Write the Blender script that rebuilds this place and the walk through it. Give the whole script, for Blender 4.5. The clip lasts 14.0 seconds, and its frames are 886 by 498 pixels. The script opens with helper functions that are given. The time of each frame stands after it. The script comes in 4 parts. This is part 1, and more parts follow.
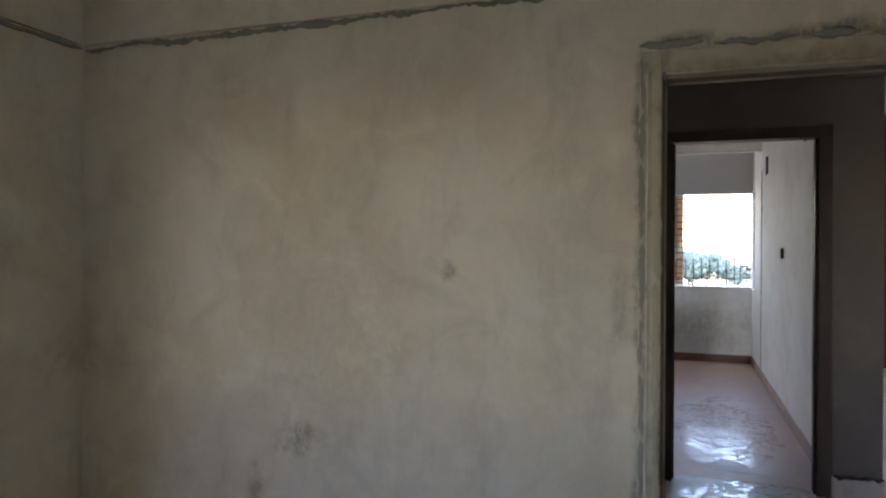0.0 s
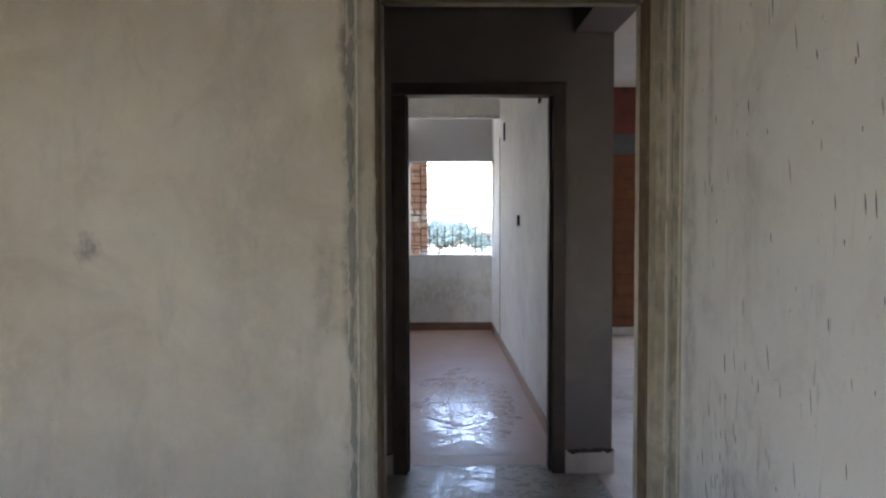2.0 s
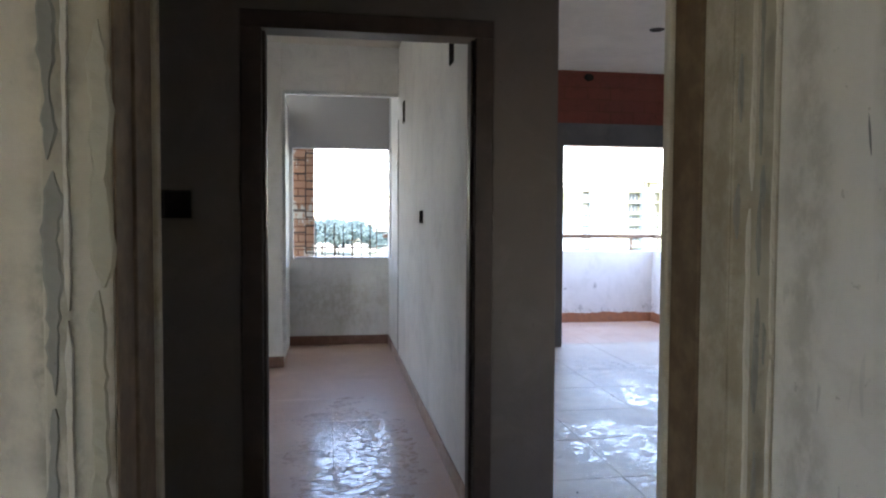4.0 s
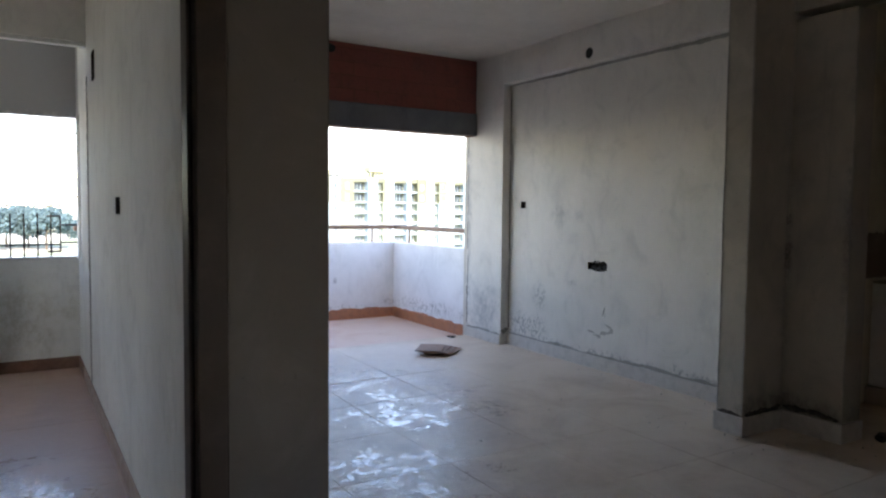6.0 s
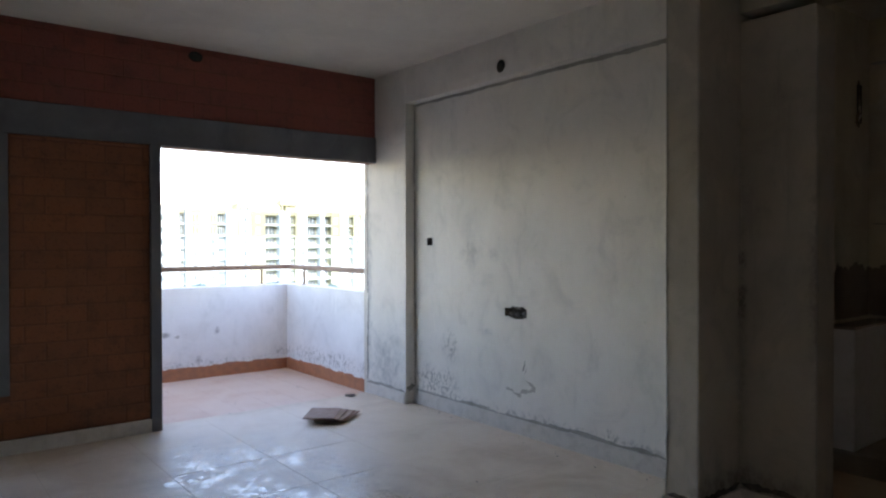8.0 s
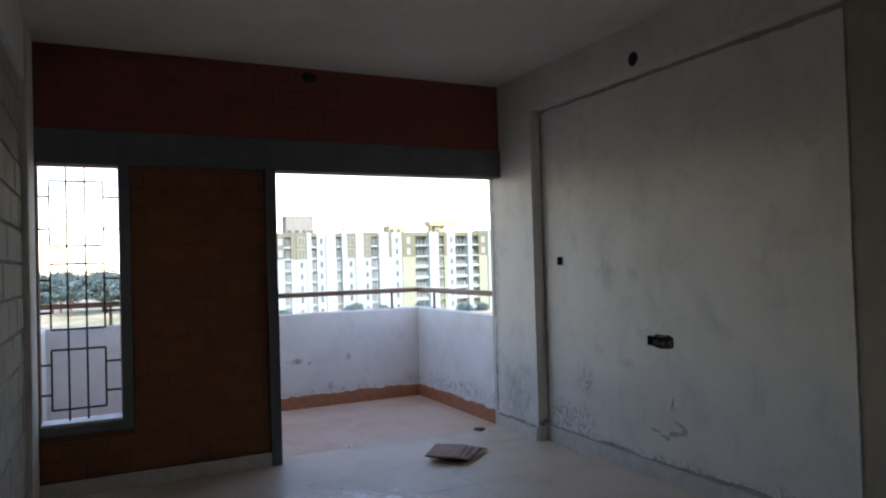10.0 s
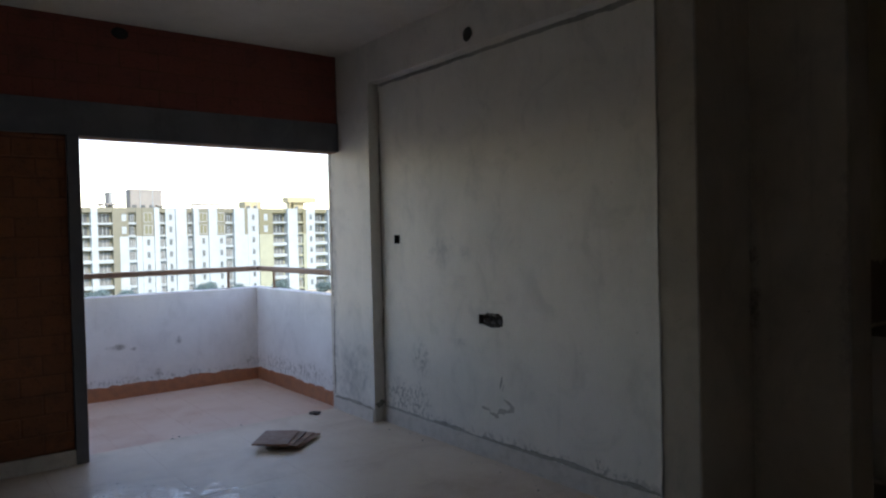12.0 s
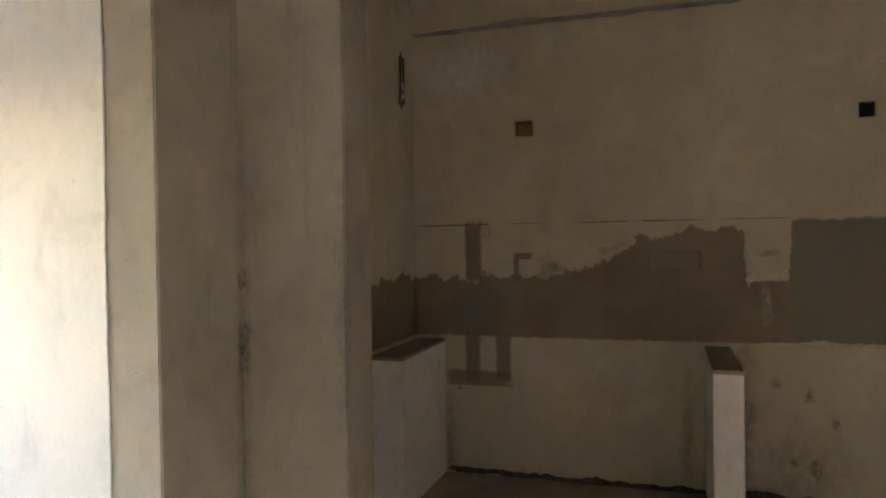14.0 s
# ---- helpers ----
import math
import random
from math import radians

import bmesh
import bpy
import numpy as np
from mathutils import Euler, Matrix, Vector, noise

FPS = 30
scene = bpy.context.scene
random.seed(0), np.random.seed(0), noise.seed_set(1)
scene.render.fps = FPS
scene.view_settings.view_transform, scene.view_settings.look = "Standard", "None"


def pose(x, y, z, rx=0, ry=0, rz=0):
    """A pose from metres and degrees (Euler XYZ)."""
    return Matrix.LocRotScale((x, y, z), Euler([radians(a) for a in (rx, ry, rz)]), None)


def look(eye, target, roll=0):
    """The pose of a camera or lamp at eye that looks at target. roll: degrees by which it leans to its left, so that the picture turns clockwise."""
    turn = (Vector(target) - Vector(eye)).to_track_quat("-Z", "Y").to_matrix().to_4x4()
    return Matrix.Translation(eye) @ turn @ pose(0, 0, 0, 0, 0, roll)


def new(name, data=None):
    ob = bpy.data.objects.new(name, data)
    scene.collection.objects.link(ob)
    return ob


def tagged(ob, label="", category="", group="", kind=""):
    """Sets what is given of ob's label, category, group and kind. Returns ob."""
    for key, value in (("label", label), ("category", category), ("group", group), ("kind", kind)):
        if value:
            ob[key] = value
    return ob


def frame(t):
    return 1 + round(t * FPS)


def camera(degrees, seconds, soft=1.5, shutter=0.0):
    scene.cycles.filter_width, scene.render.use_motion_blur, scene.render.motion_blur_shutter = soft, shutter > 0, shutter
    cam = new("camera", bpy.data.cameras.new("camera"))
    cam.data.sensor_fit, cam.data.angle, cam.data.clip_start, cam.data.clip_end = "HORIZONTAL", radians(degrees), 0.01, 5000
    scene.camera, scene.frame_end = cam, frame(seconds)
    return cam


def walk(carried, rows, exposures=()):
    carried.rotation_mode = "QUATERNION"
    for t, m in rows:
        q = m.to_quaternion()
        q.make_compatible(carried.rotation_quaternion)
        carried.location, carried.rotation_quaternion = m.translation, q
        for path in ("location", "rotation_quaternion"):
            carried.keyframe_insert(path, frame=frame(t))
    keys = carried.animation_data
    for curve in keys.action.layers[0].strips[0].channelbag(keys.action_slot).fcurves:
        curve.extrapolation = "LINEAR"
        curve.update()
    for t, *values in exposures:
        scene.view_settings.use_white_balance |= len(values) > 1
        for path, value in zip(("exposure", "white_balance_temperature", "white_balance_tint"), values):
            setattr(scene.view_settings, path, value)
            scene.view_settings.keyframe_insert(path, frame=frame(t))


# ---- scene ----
cam = camera(65.0, 14.0, soft=2.2)
PATH = [
    (0, (0.03, -0.085, 1.405), (-0.62, 1.807, 1.406), 0.4),
    (0.5, (0.126, 0.051, 1.402), (-0.388, 1.984, 1.399), 0.1),
    (1, (0.18, 0.184, 1.399), (-0.2, 2.147, 1.383), -0.4),
    (1.5, (0.156, 0.393, 1.39), (-0.046, 2.382, 1.323), -0.5),
    (2, (0.126, 0.632, 1.394), (0.153, 2.63, 1.311), -0.2),
    (2.5, (0.188, 0.895, 1.382), (0.433, 2.878, 1.279), -0.0),
    (5, (0.225, 2.315, 1.377), (0.622, 4.274, 1.302), 0.6),
    (5.5, (0.262, 2.536, 1.394), (0.934, 4.418, 1.301), 0.9),
    (6, (0.416, 2.721, 1.389), (1.46, 4.423, 1.275), 0.6),
    (6.5, (0.52, 2.931, 1.411), (1.797, 4.466, 1.289), 0.5),
    (7, (0.642, 3.177, 1.42), (2.13, 4.511, 1.329), 1.1),
    (7.5, (0.84, 3.321, 1.42), (2.285, 4.702, 1.345), 0.7),
    (8, (1.076, 3.446, 1.436), (2.32, 5.012, 1.416), -0.1),
    (8.5, (1.25, 3.619, 1.44), (2.359, 5.283, 1.465), -0.3),
    (9, (1.382, 3.759, 1.448), (2.364, 5.5, 1.521), -1.0),
    (11.5, (1.643, 3.774, 1.466), (2.502, 5.579, 1.408), -1.3),
    (12, (1.762, 3.816, 1.456), (2.984, 5.398, 1.419), -1.3),
    (12.5, (1.915, 3.975, 1.409), (3.474, 5.227, 1.379), -0.9),
    (13, (2.123, 4.029, 1.444), (3.875, 4.993, 1.409), -0.9),
    (13.5, (2.369, 4.011, 1.43), (4.202, 4.811, 1.409), -1.2),
    (14, (2.597, 3.984, 1.465), (4.499, 4.602, 1.443), -0.9),
]
EXPOSURES = [
    (0.0, 3.55, 7100, 25), (2.0, 3.67, 6950, 26), (2.5, 3.85, 6900, 25), (5.0, 3.25, 7050, 22), (6.0, 3.0, 7100, 21), (7.0, 3.1, 7150, 22), (8.0, 3.05, 7200, 21),
    (9.0, 2.4, 7100, 21), (11.5, 1.9, 7200, 21), (12.5, 1.82, 7250, 22), (13.0, 3.08, 7650, 25), (13.5, 4.32, 8250, 26), (14.0, 5.42, 8650, 23),
]
walk(cam, [(t, look(eye, target, roll)) for t, eye, target, roll in PATH], EXPOSURES)

# ---- light ----
world = bpy.data.worlds.new("sky")
scene.world = world
world.use_nodes = True
wn = world.node_tree.nodes
sky = wn.new("ShaderNodeTexSky")
sky.sky_type, sky.sun_disc = "NISHITA", False
sky.sun_elevation, sky.sun_rotation = radians(38), radians(187)
sky.air_density, sky.dust_density, sky.ozone_density = 1.1, 0.25, 1.8
wn["Background"].inputs[1].default_value = 0.15
world.node_tree.links.new(sky.outputs[0], wn["Background"].inputs[0])
sun_data = bpy.data.lights.new("sun", "SUN")
sun_data.energy, sun_data.angle, sun_data.color = 1.9, radians(10), (1.0, 0.95, 0.87)
sun = new("sun", sun_data)
sun.matrix_world = look((0, 0, 40), (0.12 * 20, 20, 40 - 20 * math.tan(radians(38))))


# ---- materials ----
class Mat:
    """A small node builder round one Principled material."""

    def __init__(self, name, rough=0.85, metal=0.0):
        self.m = bpy.data.materials.new(name)
        self.m.use_nodes = True
        self.nt = self.m.node_tree
        self.n, self.l = self.nt.nodes, self.nt.links
        self.p = self.n["Principled BSDF"]
        self.p.inputs["Roughness"].default_value = rough
        self.p.inputs["Metallic"].default_value = metal
        self.co = self.n.new("ShaderNodeNewGeometry").outputs["Position"]

    def noise(self, scale, detail=4.0, rough=0.55, stretch=None, dist=0.0):
        co = self.co
        if stretch:
            mp = self.n.new("ShaderNodeMapping")
            mp.inputs["Scale"].default_value = stretch
            self.l.new(co, mp.inputs[0])
            co = mp.outputs[0]
        t = self.n.new("ShaderNodeTexNoise")
        t.inputs["Scale"].default_value, t.inputs["Detail"].default_value = scale, detail
        t.inputs["Roughness"].default_value, t.inputs["Distortion"].default_value = rough, dist
        self.l.new(co, t.inputs["Vector"])
        return t.outputs["Fac"]

    def math(self, op, a, b=0.0, c=None):
        t = self.n.new("ShaderNodeMath")
        t.operation = op
        for i, v in enumerate((a, b) if c is None else (a, b, c)):
            if isinstance(v, (int, float)):
                t.inputs[i].default_value = v
            else:
                self.l.new(v, t.inputs[i])
        return t.outputs[0]

    def ramp(self, v, lo, hi, a=0.0, b=1.0):
        t = self.n.new("ShaderNodeMapRange")
        t.interpolation_type = "SMOOTHSTEP"
        for i, x in enumerate((lo, hi, a, b)):
            t.inputs[i + 1].default_value = x
        self.l.new(v, t.inputs[0])
        return t.outputs[0]

    def mix(self, fac, a, b):
        t = self.n.new("ShaderNodeMix")
        t.data_type = "RGBA"
        for i, v in ((0, fac), (6, a), (7, b)):
            if isinstance(v, (int, float)):
                t.inputs[i].default_value = v
            elif isinstance(v, tuple):
                t.inputs[i].default_value = (*v, 1)
            else:
                self.l.new(v, t.inputs[i])
        return t.outputs[2]

    def random(self):
        return self.n.new("ShaderNodeObjectInfo").outputs["Random"]

    def blob(self, centre, radius, wobble=0.6, scale=9.0, edge=0.3, square=False):
        """1 within an uneven patch about centre, 0 outside."""
        t = self.n.new("ShaderNodeVectorMath")
        t.operation = "SUBTRACT"
        self.l.new(self.co, t.inputs[0])
        t.inputs[1].default_value = centre
        d = self.n.new("ShaderNodeVectorMath")
        d.operation = "DIVIDE"
        self.l.new(t.outputs[0], d.inputs[0])
        d.inputs[1].default_value = radius
        if square:
            s = self.n.new("ShaderNodeSeparateXYZ")
            a = self.n.new("ShaderNodeVectorMath")
            a.operation = "ABSOLUTE"
            self.l.new(d.outputs[0], a.inputs[0])
            self.l.new(a.outputs[0], s.inputs[0])
            far = self.math("MAXIMUM", s.outputs[0], self.math("MAXIMUM", s.outputs[1], s.outputs[2]))
        else:
            e = self.n.new("ShaderNodeVectorMath")
            e.operation = "LENGTH"
            self.l.new(d.outputs[0], e.inputs[0])
            far = e.outputs["Value"]
        far = self.math("ADD", far, self.math("MULTIPLY", self.math("SUBTRACT", self.noise(scale, 5.0, 0.65), 0.5), wobble * 2))
        return self.ramp(far, 1.0, 1.0 - edge)

    def done(self, colour, bump=None, strength=0.3, distance=0.01, rough=None):
        if isinstance(colour, tuple):
            self.p.inputs["Base Color"].default_value = (*colour, 1)
        else:
            self.l.new(colour, self.p.inputs["Base Color"])
        if rough is not None:
            self.l.new(rough, self.p.inputs["Roughness"])
        if bump is not None:
            b = self.n.new("ShaderNodeBump")
            b.inputs["Strength"].default_value, b.inputs["Distance"].default_value = strength, distance
            self.l.new(bump, b.inputs["Height"])
            self.l.new(b.outputs[0], self.p.inputs["Normal"])
        return self.m


def plaster(name, base, worn, dirt, patches=(), scratch=False, drips=0.14, amount=0.3, extra=None):
    """Lime-washed plaster: broad clouds, vertical trowel streaks, fine grime and named patches (centre, radius, colour, strength, square)."""
    k = Mat(name, 0.88)
    col = k.mix(k.ramp(k.noise(1.3, 5.0, 0.6), 0.38, 0.66), base, worn)
    swirl = k.noise(3.4, 6.0, 0.66, None, 0.8)
    col = k.mix(k.math("MULTIPLY", k.ramp(swirl, 0.5, 0.7), 0.45), col, tuple(min(0.86, c * 1.16) for c in worn))
    col = k.mix(k.math("MULTIPLY", k.ramp(swirl, 0.5, 0.3), 0.22), col, dirt)
    col = k.mix(k.math("MULTIPLY", k.ramp(k.noise(6.0, 6.0, 0.7, (1, 1, 0.35)), 0.52, 0.75), amount), col, dirt)
    col = k.mix(k.math("MULTIPLY", k.ramp(k.noise(2.2, 6.0, 0.62, (3.5, 3.5, 0.3)), 0.55, 0.8), drips), col, dirt)
    col = k.mix(k.math("MULTIPLY", k.ramp(k.noise(38.0, 3.0, 0.7), 0.66, 0.74), 0.35), col, tuple(c * 0.5 for c in dirt))
    if scratch:
        mp = k.n.new("ShaderNodeMapping")
        mp.inputs["Rotation"].default_value = (radians(-5), 0, 0)
        k.l.new(k.co, mp.inputs[0])
        held, k.co = k.co, mp.outputs[0]
        s = k.ramp(k.noise(1.0, 1.5, 0.5, (20, 60, 8.5)), 0.675, 0.72)
        s = k.math("MULTIPLY", s, k.ramp(k.noise(3.1, 2.0, 0.5), 0.36, 0.5))
        k.co = held
        parts = k.n.new("ShaderNodeSeparateXYZ")
        k.l.new(k.co, parts.inputs[0])
        s = k.math("MULTIPLY", s, k.ramp(parts.outputs[2], 1.55, 1.05))
        col = k.mix(k.math("MULTIPLY", s, 0.4), col, (0.3, 0.3, 0.3))
    if extra:
        col = extra(k, col)
    for centre, radius, colour, strength, square in patches:
        size = max(0.04, sorted(radius)[1])
        if square:
            b = k.blob(centre, radius, 0.3, 14.0, 0.3, True)
        elif colour == MOULD:
            b = k.blob(centre, tuple(r * 1.3 for r in radius), 0.9, 5.0, 0.9, False)
            b = k.math("MULTIPLY", b, k.ramp(k.noise(34.0, 5.0, 0.7, (1, 1, 0.7)), 0.5, 0.57, 0.06, 1.0))
        else:
            b = k.blob(centre, tuple(r * 1.3 for r in radius), 0.9, max(6.0, 1.2 / size), 0.9, False)
            b = k.math("MULTIPLY", b, k.ramp(k.noise(max(24.0, 3.0 / size), 5.0, 0.7, (1, 1, 0.7)), 0.36, 0.6, 0.3, 1.0))
        col = k.mix(k.math("MULTIPLY", b, strength), col, colour)
    h = k.math("ADD", k.noise(3.0, 5.0, 0.6), k.math("MULTIPLY", k.noise(60.0, 4.0, 0.6), 0.12))
    return k.done(col, h, 0.35, 0.012)


CREAM, CREAM2, GRIME = (0.615, 0.54, 0.425), (0.69, 0.63, 0.525), (0.33, 0.30, 0.24)
WHITE, WHITE2, GREY = (0.79, 0.755, 0.7), (0.72, 0.69, 0.635), (0.36, 0.36, 0.34)
CEMENT, MOULD, SMEAR = (0.32, 0.31, 0.28), (0.22, 0.225, 0.215), (0.215, 0.195, 0.155)

m_roomA = plaster("cream plaster with stains", CREAM, CREAM2, GRIME, [
    ((-1.62, 2.71, 0.54), (0.12, 0.3, 0.09), (0.22, 0.18, 0.11), 0.75, False),
    ((-1.85, 2.71, 0.30), (0.05, 0.3, 0.12), (0.22, 0.18, 0.11), 0.55, False),
    ((-1.45, 2.71, 1.0), (0.5, 0.3, 0.6), (0.45, 0.38, 0.27), 0.45, False),
    ((-0.9, 2.71, 1.31), (0.035, 0.3, 0.05), (0.25, 0.23, 0.19), 0.8, False),
    ((-2.9, 2.6, 0.85), (0.3, 0.2, 0.1), (0.3, 0.25, 0.17), 0.4, False),
    ((-0.4, 2.71, 1.3), (0.16, 0.3, 1.0), (0.46, 0.43, 0.37), 0.4, False),
    ((-0.125, 2.71, 1.9), (0.03, 0.3, 0.3), SMEAR, 0.9, False), ((-0.122, 2.71, 1.25), (0.025, 0.3, 0.35), SMEAR, 0.8, False),
    ((-0.122, 2.71, 0.45), (0.03, 0.3, 0.4), SMEAR, 0.8, False), ((-0.2, 2.71, 1.2), (0.04, 0.3, 0.2), SMEAR, 0.4, False),
    ((0.03, 2.71, 2.2), (0.16, 0.3, 0.04), SMEAR, 0.95, False), ((0.43, 2.71, 2.195), (0.2, 0.3, 0.035), SMEAR, 0.9, False), ((0.75, 2.71, 2.205), (0.2, 0.3, 0.05), SMEAR, 0.95, False)])
m_wallC = plaster("scratched whitewashed plaster", (0.75, 0.73, 0.69), (0.69, 0.67, 0.63), GRIME, [
    ((0.87, 2.3, 0.55), (0.3, 0.16, 0.35), (0.3, 0.31, 0.31), 0.6, False),
    ((0.87, 2.64, 1.3), (0.3, 0.05, 1.3), (0.36, 0.35, 0.31), 0.6, False), ((0.87, 2.5, 1.7), (0.3, 0.02, 0.5), (0.34, 0.33, 0.3), 0.5, False)], scratch=True)
m_frameA = plaster("raw cement door surround", (0.44, 0.38, 0.28), (0.56, 0.52, 0.43), (0.26, 0.245, 0.21), [
    ((-0.03, 2.7, 1.1), (0.035, 0.3, 1.6), (0.26, 0.205, 0.13), 0.75, False), ((0.8, 2.7, 1.1), (0.03, 0.3, 1.6), (0.26, 0.205, 0.13), 0.6, False), ((0.4, 2.7, 2.1), (0.6, 0.3, 0.035), (0.28, 0.22, 0.14), 0.7, False),
    ((-0.1, 2.7, 1.2), (0.02, 0.3, 1.4), SMEAR, 0.7, False), ((-0.05, 2.7, 0.5), (0.03, 0.3, 0.4), SMEAR, 0.7, False), ((0.845, 2.7, 0.9), (0.02, 0.3, 0.35), SMEAR, 0.8, False), ((0.85, 2.7, 1.7), (0.012, 0.3, 0.5), SMEAR, 0.6, False)], drips=0.4, amount=0.5)
m_living = plaster("white lime-washed plaster with damp", WHITE, WHITE2, GREY, [
    ((4.74, 8.15, 0.22), (0.2, 0.3, 0.16), MOULD, 0.75, False),
    ((4.74, 7.3, 0.13), (0.2, 2.2, 0.05), MOULD, 0.5, False),
    ((4.64, 8.8, 0.3), (0.1, 0.3, 0.3), (0.3, 0.31, 0.31), 0.6, False),
    ((4.66, 9.08, 1.2), (0.1, 0.06, 1.2), (0.36, 0.37, 0.38), 0.6, False),
    ((4.74, 7.71, 1.34), (0.2, 0.14, 0.1), (0.42, 0.42, 0.4), 0.6, False),
    ((4.74, 7.43, 1.34), (0.2, 0.07, 0.06), (0.45, 0.45, 0.43), 0.5, False),
    ((4.74, 6.3, 0.17), (0.2, 0.05, 0.04), MOULD, 0.8, False),
    ((4.74, 7.98, 0.55), (0.2, 0.12, 0.12), MOULD, 0.6, False), ((4.74, 7.5, 0.73), (0.2, 0.06, 0.03), (0.4, 0.4, 0.38), 0.6, False),
    ((4.74, 8.0, 0.55), (0.2, 0.2, 0.12), (0.4, 0.4, 0.38), 0.3, False)], drips=0.14, amount=0.22)
m_fin = plaster("smooth cement-washed column plaster", (0.42, 0.38, 0.315), (0.5, 0.455, 0.38), (0.2, 0.19, 0.17), [
    ((4.615, 5.355, 1.12), (0.022, 0.03, 0.11), (0.07, 0.065, 0.06), 0.95, False), ((4.612, 5.355, 1.34), (0.014, 0.03, 0.05), (0.1, 0.095, 0.085), 0.8, False),
    ((4.62, 5.36, 1.0), (0.04, 0.04, 0.9), (0.24, 0.23, 0.2), 0.5, False),
    ((4.62, 5.37, 0.15), (0.5, 0.5, 0.1), (0.1, 0.1, 0.09), 0.7, False),
    ((4.62, 4.98, 1.2), (0.035, 0.035, 0.5), (0.2, 0.19, 0.17), 0.6, False)], drips=0.5)
def cement_band(k, col):
    """Bare cement where the wall tiles came off: an uneven top edge that rises in steps along the wall."""
    parts = k.n.new("ShaderNodeSeparateXYZ")
    k.l.new(k.co, parts.inputs[0])
    y, z = parts.outputs[1], parts.outputs[2]
    wob = k.math("SUBTRACT", k.noise(5.0, 7.0, 0.68), 0.5)
    fine = k.math("SUBTRACT", k.noise(26.0, 5.0, 0.65), 0.5)
    ya = k.math("ADD", y, k.math("MULTIPLY", fine, 0.06))
    top = k.math("ADD", 1.26, k.ramp(ya, 4.75, 3.8, 0.0, 0.25))
    top = k.math("ADD", top, k.ramp(ya, 3.63, 3.60, 0.0, -0.26))
    top = k.math("ADD", top, k.ramp(ya, 3.42, 3.39, 0.0, 0.30))
    top = k.math("ADD", top, k.math("MULTIPLY", k.math("MULTIPLY", wob, 0.3), k.ramp(y, 3.5, 3.7, 0.15, 1.0)))
    top = k.math("ADD", top, k.math("MULTIPLY", fine, 0.05))
    low = k.math("ADD", 0.92, k.math("MULTIPLY", fine, 0.03))
    inside = k.math("MULTIPLY", k.ramp(k.math("SUBTRACT", top, z), -0.006, 0.012), k.ramp(k.math("SUBTRACT", z, low), -0.004, 0.006))
    tone = k.mix(k.ramp(k.noise(3.0, 5.0, 0.6), 0.4, 0.65), (0.24, 0.185, 0.135), (0.29, 0.23, 0.175))
    olive = k.math("MAXIMUM", k.ramp(ya, 3.42, 3.38), k.blob((6.43, 5.0, 1.08), (0.4, 0.2, 0.18), 0.5, 9.0, 0.6))
    tone = k.mix(k.math("MULTIPLY", olive, 0.85), tone, (0.22, 0.21, 0.165))
    return k.mix(k.math("MULTIPLY", inside, k.ramp(k.noise(18.0, 5.0, 0.7), 0.24, 0.34, 0.65, 0.97)), col, tone)


m_kitchen = plaster("cream kitchen plaster with bare cement band", (0.58, 0.52, 0.40), (0.64, 0.58, 0.46), (0.36, 0.30, 0.22), [
    ((6.43, 5.05, 1.4), (0.3, 0.055, 0.2), (0.22, 0.17, 0.125), 0.9, True), ((6.43, 4.8, 1.31), (0.3, 0.018, 0.08), (0.24, 0.19, 0.14), 0.85, True), ((6.43, 4.76, 1.375), (0.3, 0.055, 0.022), (0.24, 0.19, 0.14), 0.85, True), ((6.43, 4.98, 1.52), (0.3, 0.04, 0.07), (0.3, 0.24, 0.17), 0.5, False),
    ((6.43, 5.06, 0.8), (0.3, 0.05, 0.16), (0.22, 0.16, 0.12), 0.85, True),
    ((6.43, 4.88, 0.8), (0.3, 0.05, 0.15), (0.22, 0.16, 0.12), 0.8, True),
    ((6.43, 5.03, 0.68), (0.3, 0.21, 0.05), (0.22, 0.16, 0.12), 0.8, True),
    ((6.43, 3.52, 1.12), (0.3, 0.022, 0.14), (0.5, 0.45, 0.36), 0.85, False),
    ((6.43, 5.15, 2.44), (0.3, 0.25, 0.15), (0.74, 0.74, 0.74), 0.9, False), ((6.43, 5.12, 2.43), (0.3, 0.3, 0.17), (0.68, 0.67, 0.65), 0.5, False),
    ((6.43, 4.62, 1.3), (0.3, 0.05, 0.09), (0.25, 0.2, 0.14), 0.8, False),
    ((6.43, 3.5, 1.38), (0.3, 0.06, 0.02), (0.3, 0.24, 0.16), 0.8, False),
    ((6.43, 3.48, 0.72), (0.5, 0.03, 0.03), (0.2, 0.15, 0.1), 0.7, False),
    ((6.43, 5.2, 0.3), (0.5, 0.06, 0.35), (0.2, 0.15, 0.1), 0.6, False),
    ((6.43, 3.9, 0.4), (0.5, 0.04, 0.4), (0.2, 0.15, 0.1), 0.5, False),
